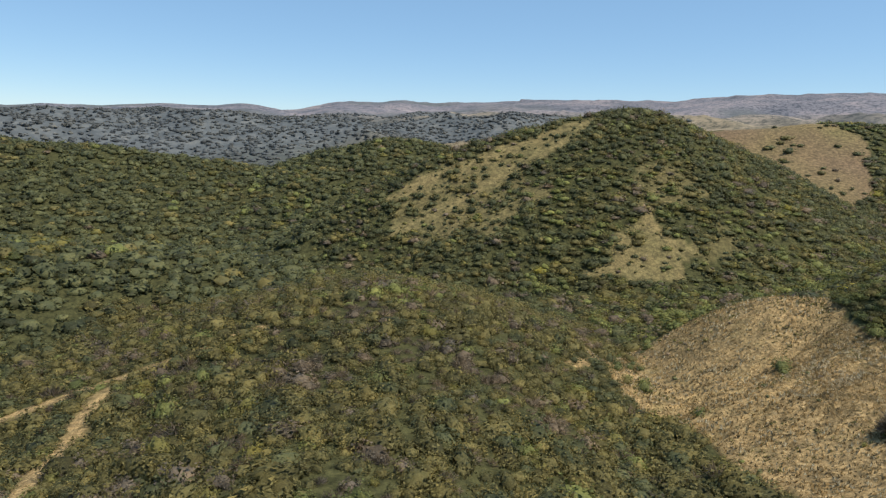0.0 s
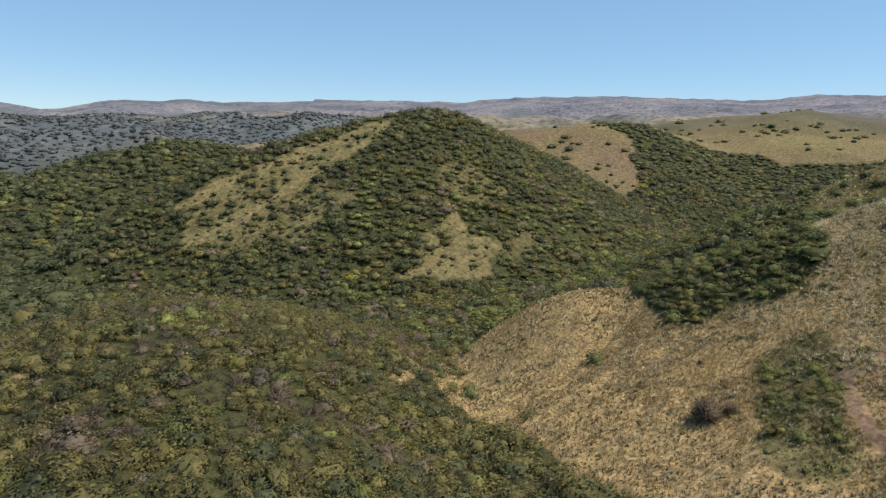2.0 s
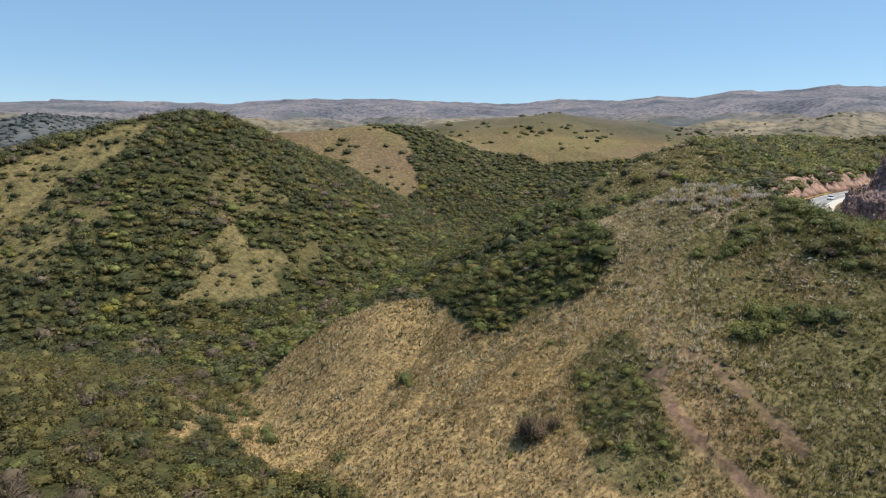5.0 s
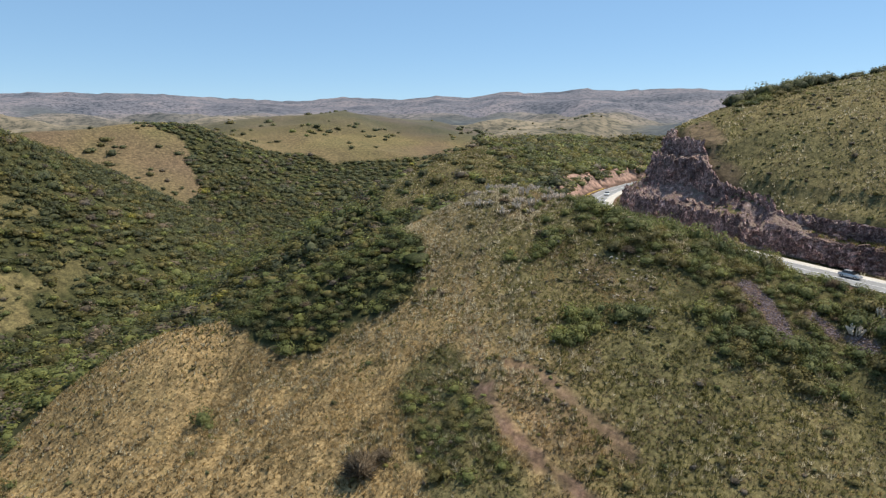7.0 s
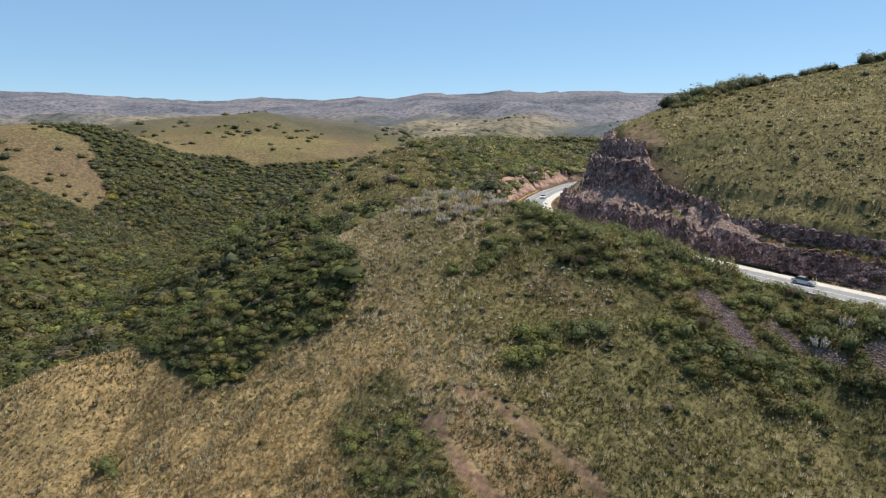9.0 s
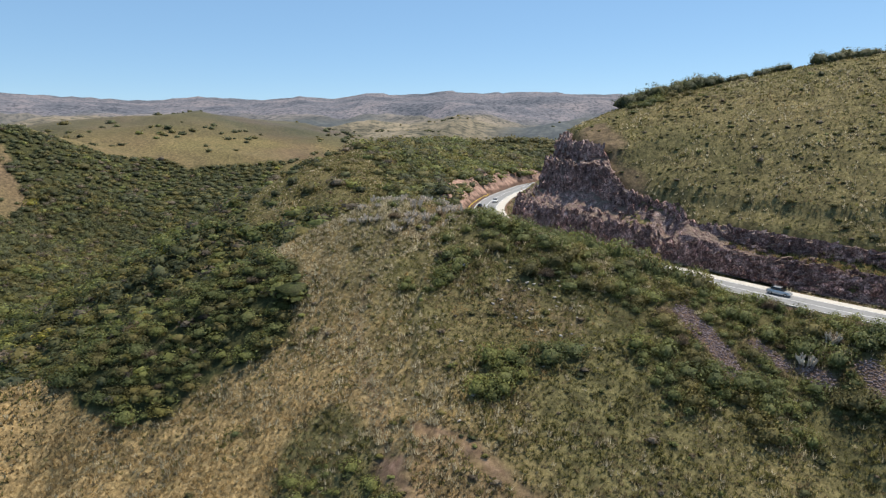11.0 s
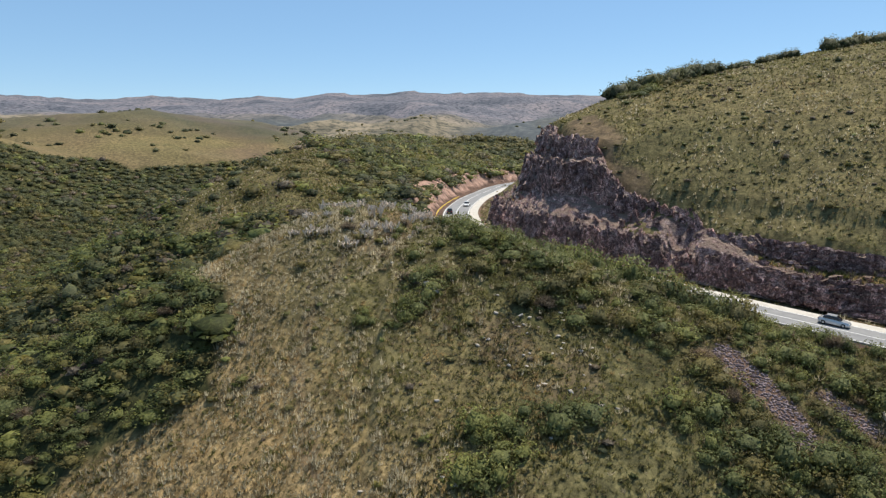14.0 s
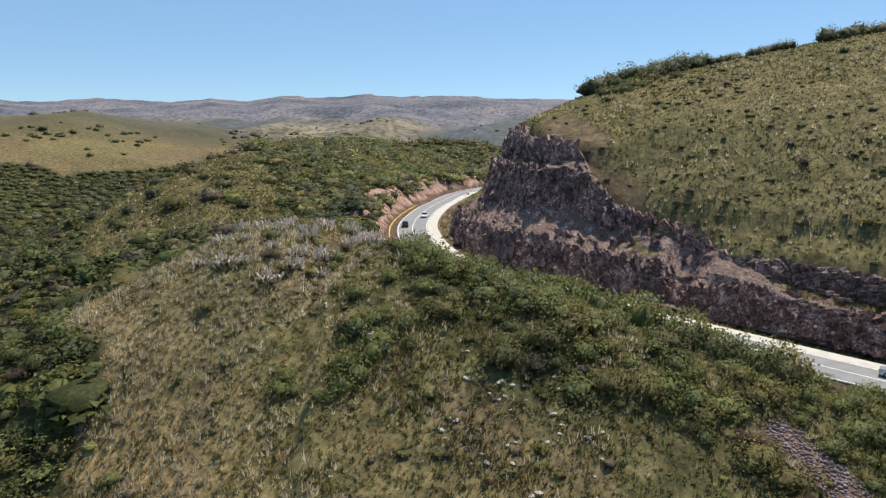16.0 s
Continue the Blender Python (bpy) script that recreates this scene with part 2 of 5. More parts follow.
def ridge(x, y, line, left, right, blunt=12.0):
    """A ridge along a crest of (x, y, z), whose sides fall by left and right. blunt: how round its top is, or (left, right)."""
    round_left, round_right = blunt if isinstance(blunt, tuple) else (blunt, blunt)
    best = None
    for k in range(len(line) - 1):
        dist, side, (z,) = along(x, y, line[k:k + 2])
        fall = np.where(side > 0, right * (np.sqrt(dist**2 + round_right**2) - round_right), left * (np.sqrt(dist**2 + round_left**2) - round_left))
        best = z - fall if best is None else np.maximum(best, z - fall)
    return best


def merge(parts, soft):
    top = np.max(parts, axis=0)
    return top + soft * np.log(sum(np.exp((p - top) / soft) for p in parts))


# the road's middle line: x, y, z
ROAD = bend([(128, -45, 68.5), (142, 0, 70.5), (154, 30, 72), (161, 45, 73), (171, 66, 74.8), (186, 92, 77), (204, 111, 78.3), (238, 125.5, 79.2), (271, 133, 79.8),
             (312, 137.5, 80.3), (370, 138, 81), (440, 120, 82)])
ROAD_FOOT = np.column_stack([ROAD, ROAD[:, 1]])
# how high the brow of the rock stands above the road, by the place along it
BROW = ([60, 68, 72, 76, 85, 91, 97, 104, 112], [9.2, 8.8, 10.4, 12.2, 13.2, 16.2, 20, 27, 40])

RIDGES = [
    # crest, fall on its left, fall on its right, bluntness
    (bend([(-20, -140, 62), (-14, 0, 52), (-9, 90, 46), (-5, 150, 43), (-8, 205, 48), (-15, 240, 40), (-26, 280, 12)]), 0.30, 0.42, 25),   # bushy spur
    (bend([(178, 121, 84.7), (152, 112, 67.7), (126, 102, 63.1), (106, 100, 51), (86, 104, 41.3), (70, 112, 29)]), 0.39, 0.93, 11.8),   # grassy spur, towards the drone
    (bend([(178, 121, 85.5), (168, 128, 88.0), (160.4, 140.4, 81.4), (144.5, 162.5, 69.4), (125, 179, 55.7), (107, 194, 50.6), (100, 218, 34), (90, 240, 20.5)]), 0.86, 1.25, 11),   # grassy spur, its far rim
    (bend([(213, 92, 101), (231, 85, 103.5), (248, 76, 110.5), (262, 56, 119), (272, 14, 127), (285, -60, 135), (290, -200, 142)]), 0.95, 0.56, (4, 30)),   # hill above the road
    (bend([(335, 470, 34), (305, 475, 56), (255, 478, 82), (195, 472, 105), (147, 465, 118), (68, 455, 100), (5, 440, 78), (-30, 410, 45)]), 0.70, 0.6, 14),   # main hill
    (bend([(147, 465, 115), (95, 405, 80), (40, 365, 50), (0, 350, 30)]), 0.6, 0.5, 10),   # its near spur
    (bend([(230, 172, 80), (255, 190, 92), (300, 205, 99), (360, 215, 102), (450, 215, 104), (560, 190, 104)]), 0.58, 0.3, 18),   # wooded ridge past the road
    (bend([(-330, 250, 55), (-185, 300, 44), (-110, 315, 36), (-60, 330, 24)]), 0.3, 0.3, 25),   # low ridge
    (bend([(-700, 560, 100), (-360, 600, 81), (-145, 690, 56), (-75, 700, 76), (-20, 700, 88), (60, 640, 70)]), 0.35, 0.35, 25),   # wooded ridge across the valley
    (bend([(290, 650, 112), (390, 620, 119), (470, 610, 106), (560, 560, 82), (600, 520, 64)]), 0.3, 0.5, 20),   # brown hill
    (bend([(640, 860, 120), (730, 720, 144), (880, 650, 134), (1000, 600, 112)]), 0.2, 0.25, 40),   # broad brown hill
]


# how high the far skyline stands, by the compass from the first view (degrees, degrees up)
SKYLINE = [(-180, 2.2), (-60, 1.5), (-31, 1.3), (-28.5, 1.6), (-25.6, 1.5), (-21, 1.9), (-17, 1.8), (-14.5, 2.1), (-11.3, 1.7), (-9.5, 1.9), (-6.7, 2.55), (-1, 2.8), (1.5, 2.6), (5, 2.9),
           (10.6, 3.2), (21.5, 3.3), (26, 3.65), (33, 3.85), (38, 3.75), (44.7, 3.5), (49, 3.95), (53, 3.7), (56.5, 4.1), (59, 3.8), (62, 4.35), (65, 4.2), (69, 4.5), (72, 4.35), (75, 4.5), (80, 4.2), (86, 4.0), (120, 3.6), (180, 2.2)]


def distance_land(x, y):
    """Rolling country that climbs to the mountains of the skyline."""
    r, compass = np.hypot(x, y), np.degrees(np.arctan2(x, y))
    rise = np.interp(compass, [c for c, _ in SKYLINE], [e for _, e in SKYLINE])
    jag = smooth_noise(compass, 0 * compass, 9, 3) * 0.05 + smooth_noise(compass, 0 * compass, 3.1, 4) * 0.05
    crest = 98 + 3700 * np.tan(np.radians(rise + jag))
    base = 30 + 70 * np.clip((r - 700) / 900, 0, 1)
    climb = np.clip((r - 1000) / 2700, 0, 1) ** 1.4
    folds = 1 - np.abs(rough_noise(x, y, 620, 11, 3)) * 2 + 0.3 * (1 - 2 * np.abs(rough_noise(x, y, 230, 17, 2))) * np.clip((2600 - r) / 900, 0, 1)
    z = base + (crest - base) * climb + (folds - 0.85) * 66 * np.clip((r - 700) / 700, 0, 1) * np.clip((3600 - r) / 900, 0, 1)
    # no fold stands over the skyline
    lid = 98 + r * np.tan(np.radians(rise - 0.15))
    z = np.where((r > 1000) & (z > lid - 12), lid - 12 + 12 * np.tanh((z - lid + 12) / 24), z)
    return np.where(r > 3700, crest - (r - 3700) * 0.01 - np.maximum(r - 3950, 0) * 0.3, z)


# x, y, and how marked the edge is
TERRACE = bend([(176, 14, 0.6), (184, 40, 1), (187, 44, 1), (189, 51, 1), (193, 59, 1), (196, 70, 1), (200, 78, 0)])


def natural(x, y):
    """The ground before the road was built."""
    x, y = np.asarray(x, float), np.asarray(y, float)
    parts = [ridge(x, y, *r) for r in RIDGES]
    parts.append(np.clip(26 + 0.04 * (x - 150), 8, 45))
    parts.append(distance_land(x, y) - 60 * np.clip((1150 - np.hypot(x, y)) / 300, 0, 1))
    z = merge(parts, 3.2)
    # above the near stretch of road the slope starts low
    dist, side, (zr, foot) = along(x, y, ROAD_FOOT)
    low = zr + np.interp(foot, *BROW) + np.interp(foot, [66, 90, 104], [0.68, 0.8, 1.5]) * np.maximum(dist - np.interp(foot, [66, 76, 104], [16.8, 18, 24]), 0)
    z = np.where((side > 0) & (dist < 62), np.minimum(z, np.maximum(low, zr)), z)
    # an old terrace edge along the slope above the cut
    dist, side, (fade,) = along(x, y, TERRACE)
    z = z + fade * np.where(dist < 9, 0.65 * side * np.clip(dist / 0.9, 0, 1) * np.clip((9 - dist) / 6, 0, 1), 0)
    # the brown hills have shallow spurs and hollows
    z = z + np.clip((np.hypot(x, y) - 540) / 120, 0, 1) * 8.0 * (0.6 - 2 * np.abs(rough_noise(x, y, 170, 23, 3)))
    return z + rough_noise(x, y, 46, 21, 3) * 1.3 + rough_noise(x, y, 9, 31, 2) * 0.22


# the blasted profile (distance from the road's middle, height): at the nose of the hill, and along the near stretch
NOSE_STEPS = [(0, 0), (6.5, 0), (9, 0.3), (11.0, 6.0), (17.0, 10.2), (19.2, 17.8), (21.6, 18.9), (25, 28), (44, 60)]
NEAR_STEPS = [(0, 0), (6.5, 0), (9, 0.3), (11.0, 5.0), (15.0, 6.2), (17.4, 12.5), (19.5, 20.0), (23, 28), (44, 60)]


def cut_height(d, foot):
    """How high above the road the blasted rock stands, by the distance from the road's middle and the place along it."""
    nose, near = (np.interp(d, [a for a, _ in s], [b for _, b in s]) for s in (NOSE_STEPS, NEAR_STEPS))
    w = np.clip((foot - 67) / 7, 0, 1)
    # where the two meet the face has slumped into a fan of rubble
    slump = np.exp(-(((foot - 73.0) / 2.6) ** 2)) * np.clip((19 - d) / 4, 0, 1)
    rubble = np.interp(d, [0, 7, 9, 15, 19, 22, 25, 44], [0, 0, 0.8, 5.0, 8.6, 14, 24, 60])
    face = near + (nose - near) * w
    return face + (rubble - face) * slump


def ground(x, y):
    z = natural(x, y)
    dist, side, (zr, foot) = along(np.asarray(x, float), np.asarray(y, float), ROAD_FOOT)
    off = np.maximum(dist - 6.5, 0)
    bank = np.where(np.asarray(x) > 222, 1.15, np.interp(y, [58, 80, 108], [0.12, 0.45, 0.56]))
    left = np.clip(z, zr - 0.25 - np.where(off < 6, 0.1 * off, 0.6 + 0.62 * (off - 6)), np.where((off < 26) | (bank > 1), zr - 0.25 + bank * off, z))
    right = np.minimum(np.maximum(z, zr - 0.25 - 0.5 * off), zr - 0.25 + cut_height(np.maximum(dist - 1.3, 0), foot))
    road = np.where(side > 0, right, left)
    return np.where(dist < 70, road, z)


# ---- mesh helpers ----
def mesh_of(name, verts, tris, mats, face_mat=None, smooth=False, normals=None):
    """A triangle mesh from arrays; normals: one for each vertex, for foliage that shades as soft clumps."""
    me = bpy.data.meshes.new(name)
    verts, tris = np.asarray(verts, np.float32), np.asarray(tris, np.int32)
    me.vertices.add(len(verts))
    me.vertices.foreach_set("co", verts.ravel())
    me.loops.add(tris.size)
    me.loops.foreach_set("vertex_index", tris.ravel())
    me.polygons.add(len(tris))
    me.polygons.foreach_set("loop_start", np.arange(0, tris.size, 3, dtype=np.int32))
    if face_mat is not None:
        me.polygons.foreach_set("material_index", np.asarray(face_mat, np.int32))
    me.polygons.foreach_set("use_smooth", np.full(len(tris), smooth) if isinstance(smooth, bool) else np.asarray(smooth, bool))
    for m in mats:
        me.materials.append(m)
    me.update(calc_edges=True)
    if normals is not None:
        me.polygons.foreach_set("use_smooth", np.ones(len(tris), bool))
        own = me.attributes.new("custom_normal", "FLOAT_VECTOR", "POINT")
        own.data.foreach_set("vector", np.asarray(normals, np.float32).ravel())
    return me


def sheet_tris(rows, cols):
    """Triangles of a grid of vertices, row by row."""
    a = (np.arange(rows - 1)[:, None] * cols + np.arange(cols - 1)).ravel()
    return np.concatenate([np.stack([a, a + 1, a + cols + 1], 1), np.stack([a, a + cols + 1, a + cols], 1)])


def part(name, bm, material, parent, label=""):
    """One mesh object from a bmesh, under a thing or a part."""
    me = bpy.data.meshes.new(name)
    bm.to_mesh(me)
    bm.free()
    me.materials.append(material)
    ob = new(name, me)
    ob.parent = parent
    return tagged(ob, label)


def stretched(low, high, step, reach, before, after):
    """Even steps from low to high, then ever wider ones out to reach, growing by before and after."""
    sides = []
    for start, way, growth in ((low, -1, before), (high, 1, after)):
        out, s = [start], step
        while abs(out[-1]) < reach:
            s *= growth
            out.append(out[-1] + way * s)
        sides.append(out)
    return np.array(sides[0][:0:-1] + list(np.arange(low, high, step)) + sides[1])


def blob(x, y, cx, cy, rx, ry, turn=0.0, ragged=0.35, seed=50):
    """1 inside an oval patch with a ragged edge, 0 outside."""
    c, s = math.cos(radians(turn)), math.sin(radians(turn))
    u, v = ((x - cx) * c + (y - cy) * s) / rx, (-(x - cx) * s + (y - cy) * c) / ry
    r = np.hypot(u, v) + ragged * rough_noise(x, y, 0.8 * (rx + ry) / 2, seed, 3)
    return np.clip((1.12 - r) / 0.24, 0, 1)


def strip(x, y, line, width, ragged=0.4, seed=60):
    """1 on a band along a line, 0 off it."""
    dist = along(x, y, line)[0] + ragged * width * rough_noise(x, y, width * 1.5, seed, 3)
    return np.clip((width - dist) / (0.35 * width), 0, 1)


def inside(x, y, corners, ragged=4.0, seed=60, size=14.0):
    """1 inside a ragged outline, 0 outside."""
    x = x + ragged * rough_noise(x, y, size, seed, 3)
    y = y + ragged * rough_noise(x, y, size, seed + 7, 3)
    odd = np.zeros(np.shape(x), bool)
    for (ax, ay), (bx, by) in zip(corners, corners[1:] + corners[:1]):
        cross = (ay > y) != (by > y)
        odd ^= cross & (x < (bx - ax) * (y - ay) / (by - ay + 1e-9) + ax)
    return odd.astype(float)


SPUR_GRASS = [(76, 20), (63, 100), (61, 140), (57, 165), (52, 184), (66, 214), (100, 212), (111, 203), (121, 182), (115, 170), (113, 151), (122, 143), (131, 133), (142, 137),
              (153, 151), (166, 143), (183, 127), (180, 112), (160, 105), (150, 97), (143, 88), (138, 74), (131, 68), (124, 50), (120, 20)]
ROAD_BELT = [(120, 10), (124, 50), (131, 68), (138, 74), (143, 88), (150, 97), (160, 105), (180, 112), (215, 132), (215, 112), (190, 85), (172, 60), (160, 30), (150, 0)]


def grassland(x, y):
    """How far the open grass goes: 1 in the open, 0 in the woods."""
    dist, side, _ = along(x, y, ROAD)
    above_road = ((side > 0) & (dist < 170) & (x > 130)).astype(float) * np.clip((x - 140) / 10, 0, 1)
    belt = inside(x, y, ROAD_BELT, 2.0, 59) * 0.55
    main_hill = np.maximum.reduce([
        strip(x, y, [(111, 450), (80, 440), (48, 430), (10, 418), (-14, 410)], 6.5, 0.8, 63) * 0.95,
        strip(x, y, [(95, 432), (68, 418), (45, 405), (24, 393), (-12, 380)], 6.5, 0.8, 65) * 0.95,
        0.66 * inside(x, y, [(122, 455), (48, 434), (-16, 412), (-14, 384), (24, 393), (68, 418), (112, 436)], 15, 58, 26),
        0.6 * inside(x, y, [(24, 393), (62, 408), (72, 380), (45, 350), (10, 362), (-12, 380)], 15, 64, 22),
        0.86 * inside(x, y, [(141, 368), (127, 352), (146, 338), (138, 320), (109, 314), (84, 320), (106, 345)], 13, 62, 18),
        0.5 * inside(x, y, [(128, 396), (166, 402), (162, 374), (140, 362), (124, 372)], 14, 57, 20),
        0.42 * inside(x, y, [(140, 346), (174, 352), (180, 334), (145, 324)], 14, 56, 18),
    ])
    brown = np.maximum.reduce([inside(x, y, [(280, 660), (380, 640), (392, 560), (368, 512), (326, 480), (300, 480), (240, 520), (200, 600)], 26, 66, 44) * 0.93,
                               inside(x, y, [(440, 640), (484, 584), (520, 560), (540, 512), (574, 474), (600, 452), (690, 462), (800, 498), (1000, 590), (1000, 900), (600, 900), (500, 760)], 12, 67, 50) * 0.97, blob(x, y, 900, 330, 420, 200, 10, 0.3, 68),
                               inside(x, y, [(205, 158), (224, 158), (262, 178), (292, 200), (340, 240), (390, 310), (330, 310), (255, 240), (214, 200)], 9, 69, 30) * 0.8])
    tracks = np.maximum.reduce([strip(x, y, [(-112, 158), (-93, 169), (-66, 181), (-48, 188)], 3.4, 0.6, 74), strip(x, y, [(-82, 166), (-80, 147), (-74, 120), (-70, 105)], 3.6, 0.6, 75),
                                strip(x, y, [(50, 214), (56, 196), (44, 178)], 2.2, 0.9, 76)])
    return np.clip(np.maximum.reduce([inside(x, y, SPUR_GRASS, 3.0, 61), belt, above_road, main_hill, brown, tracks]), 0, 1)


def green_grass(x, y):
    """Where the grass is still green: the flank below the road and the hill's upper side."""
    dist, side, _ = along(x, y, ROAD)
    below = np.where((side < 0) & (x < 215), np.clip((x * 0.75 - y + 18) / 26, 0, 1), 0)
    step, above, _ = along(x, y, TERRACE)
    upper = np.where((side > 0) & (x > 140), np.clip((np.where(above > 0, step, -step) + 1 + 3 * rough_noise(x, y, 12, 88)) / 3, 0, 1), 0) * 0.95
    below = np.maximum(below, upper)
    band = strip(x, y, [(107, 112), (101, 104), (92, 97), (86, 88)], 7, 0.6, 77)
    east = 0.85 * np.clip((x - 102 - 0.15 * (y - 100)) / 20, 0, 1) * np.clip((0.9 * x - y + 8) / 22, 0.12, 1) * (x < 222)
    hills = 0.75 * ((y > 290) & (y < 520) & (x < 260)) + 0.75 * ((x > 205) & (y > 150))
    return np.clip(np.maximum.reduce([0.92 * below, band, east, hills]) + 0.25 * rough_noise(x, y, 14, 89), 0, 1)


SCREE_PATCHES = [([(144, 62), (140, 58), (135, 54.5)], 2.0), ([(141.5, 50.5), (139, 47)], 1.7), ([(138.5, 44), (136, 41)], 1.3), ([(138, 36), (134, 34)], 2.0)]


def scree_amount(x, y):
    return np.maximum.reduce([strip(x, y, line, width, 0.5, 140) for line, width in SCREE_PATCHES])


# a worn path along the spur's back
TRAIL = [(159, 120), (147, 122), (135, 119), (125, 113), (115, 105), (107, 100)]


def bare_soil(x, y):
    gully = np.clip(0.72 + 0.55 * rough_noise(x, y, 4, 87, 3), 0, 0.74) * np.maximum.reduce([
        strip(x, y, [(107, 100), (100, 93), (96, 87), (93, 81), (92, 76), (88, 66)], 1.7, 0.6, 71), 0.8 * strip(x, y, [(110, 96), (110, 91), (108, 85), (103, 76), (101, 70)], 1.5, 0.9, 72),
        0.46 * inside(x, y, [(105, 97), (110, 94), (108, 82), (103, 69), (96, 74), (97, 83)], 2.0, 78, 6), 0.45 * strip(x, y, TRAIL, 0.9, 0.8, 79)])
    dist, side, _ = along(x, y, ROAD)
    verge = np.clip((9.0 - dist) / 1.5, 0, 1) * 0.7
    bank = ((side < 0) & (dist < 18 + 2 * rough_noise(x, y, 9, 55)) & (dist > 7.5) & (x > 222)).astype(float) * 0.9
    crown = 0.45 * strip(x, y, [(226, 90), (214, 84), (204, 82), (198, 77)], 5, 0.7, 73)
    stony = 0.3 * np.maximum(blob(x, y, 138, 90, 5, 4, 0, 0.6, 83), blob(x, y, 134, 80, 4, 3, 0, 0.6, 84))
    brown = np.where((x > 200) & (np.hypot(x, y) > 420) & (grassland(x, y) > 0.3), np.where(x < 410, 0.26, 0.14) + 0.5 * rough_noise(x, y, 70, 86, 4), 0)
    knoll = 0.35 * blob(x, y, 166, 117, 9, 6, 30, 0.5, 85)
    return np.clip(np.maximum.reduce([gully, verge, bank, crown, stony, knoll, brown, 0.74 * scree_amount(x, y)]), 0, 1)


def far_woods(x, y):
    """Where the far mountains are wooded: in the folds and low down, less towards the east."""
    return np.clip(0.85 + 0.5 * np.clip((12 - np.degrees(np.arctan2(x, y))) / 25, 0, 1) + 1.6 * rough_noise(x, y, 420, 81, 5) + 1.2 * (np.abs(rough_noise(x, y, 620, 11, 3)) * 2 - 0.3) - 1.3 * np.clip((np.hypot(x, y) - 1500) / 1900, 0, 1)
                   - 0.5 * np.clip((np.degrees(np.arctan2(x, y)) - 5) / 25, -0.6, 1), 0, 1)


# ---- the ground ----
gx, gy = stretched(-70.0, 300.0, 1.75, 4900, 1.04, 1.024), stretched(25.0, 250.0, 1.75, 4900, 1.2, 1.024)
X, Y = np.meshgrid(gx, gy)
Z = ground(X, Y)
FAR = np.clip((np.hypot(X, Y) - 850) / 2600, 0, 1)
open_land = grassland(X, Y)
far_wood = far_woods(X, Y)
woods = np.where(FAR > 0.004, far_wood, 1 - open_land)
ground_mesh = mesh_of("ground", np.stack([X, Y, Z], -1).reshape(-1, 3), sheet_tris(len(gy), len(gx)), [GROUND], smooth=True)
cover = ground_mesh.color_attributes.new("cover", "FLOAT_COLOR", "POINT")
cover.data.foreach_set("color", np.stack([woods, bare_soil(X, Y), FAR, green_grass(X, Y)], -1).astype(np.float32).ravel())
tagged(new("ground", ground_mesh), "rolling sierra ground of dry grass, scrub and bare pink soil", "ground", kind="structure")

# ---- the road ----
def ribbon(name, line, low, high, lift, material, label, category, kind="structure", parent=None, thick=0.0):
    """A strip that follows the road between two offsets from its middle."""
    p = np.asarray(line)
    t = np.gradient(p[:, :2], axis=0)
    t /= np.linalg.norm(t, axis=1)[:, None]
    n = np.stack([t[:, 1], -t[:, 0]], 1)
    rows = []
    for off, dz in ((low, -thick), (low, 0), (high, 0), (high, -thick)) if thick else ((low, 0), (high, 0)):
        rows.append(np.column_stack([p[:, :2] + n * off, p[:, 2] + lift + dz]))
    v = np.stack(rows, 1)
    ob = new(name, mesh_of(name, v.reshape(-1, 3), sheet_tris(len(p), v.shape[1])[:, ::-1], [material]))
    ob.parent = parent
    return tagged(ob, label, category, kind=kind)


ROAD_FINE = bend(ROAD, 3)
road = ribbon("road", ROAD_FINE, -4.4, 3.6, 0.0, ASPHALT, "grey two-lane asphalt road curving round the cut hill", "road", thick=0.3)
ribbon("shoulder", ROAD_FINE, 3.6, 6.2, 0.004, CONCRETE, "pale concrete shoulder and gutter below the rock cut", "shoulder", thick=0.3)
ribbon("verge_line", ROAD_FINE, 3.25, 3.45, 0.012, WHITE_PAINT, "", "", "", road)
ribbon("outer_line", ROAD_FINE, -4.2, -4.0, 0.012, WHITE_PAINT, "", "", "", road)
ribbon("middle_line", ROAD_FINE, -0.45, -0.27, 0.012, WHITE_PAINT, "", "", "", road)
bend_part = ROAD_FINE[(ROAD_FINE[:, 0] > 205) & (ROAD_FINE[:, 0] < 300)]
ribbon("kerb", bend_part, -6.4, -6.1, 0.12, YELLOW_PAINT, "yellow painted kerb along the outer edge of the bend", "kerb", thick=0.4)

# ---- the rock cut ----
def road_frame(step, start, stop):
    """Points along the road's middle, with the way to its right."""
    line = bend(ROAD, 8)
    run = np.concatenate([[0], np.cumsum(np.hypot(*np.diff(line[:, :2], axis=0).T))])
    s = np.arange(start, run[-1] - stop, step)
    p = np.stack([np.interp(s, run, line[:, k]) for k in range(3)], 1)
    t = np.gradient(p[:, :2], axis=0)
    t /= np.linalg.norm(t, axis=1)[:, None]
    return s, p, np.stack([t[:, 1], -t[:, 0]], 1)


def face_wander(s, up):
    """How the blasted faces wander in and out, as buttresses, gullies and slabs."""
    big = smooth_noise(s, up * 0.3, 11, 96) * 1.5 + smooth_noise(s, up * 0.5, 4.5, 93) * 0.9
    return big + smooth_noise(s + up * 0.9, up * 0.35, 2.2, 91) * 0.5 + smooth_noise(s - up * 0.3, up, 0.9, 92) * 0.18


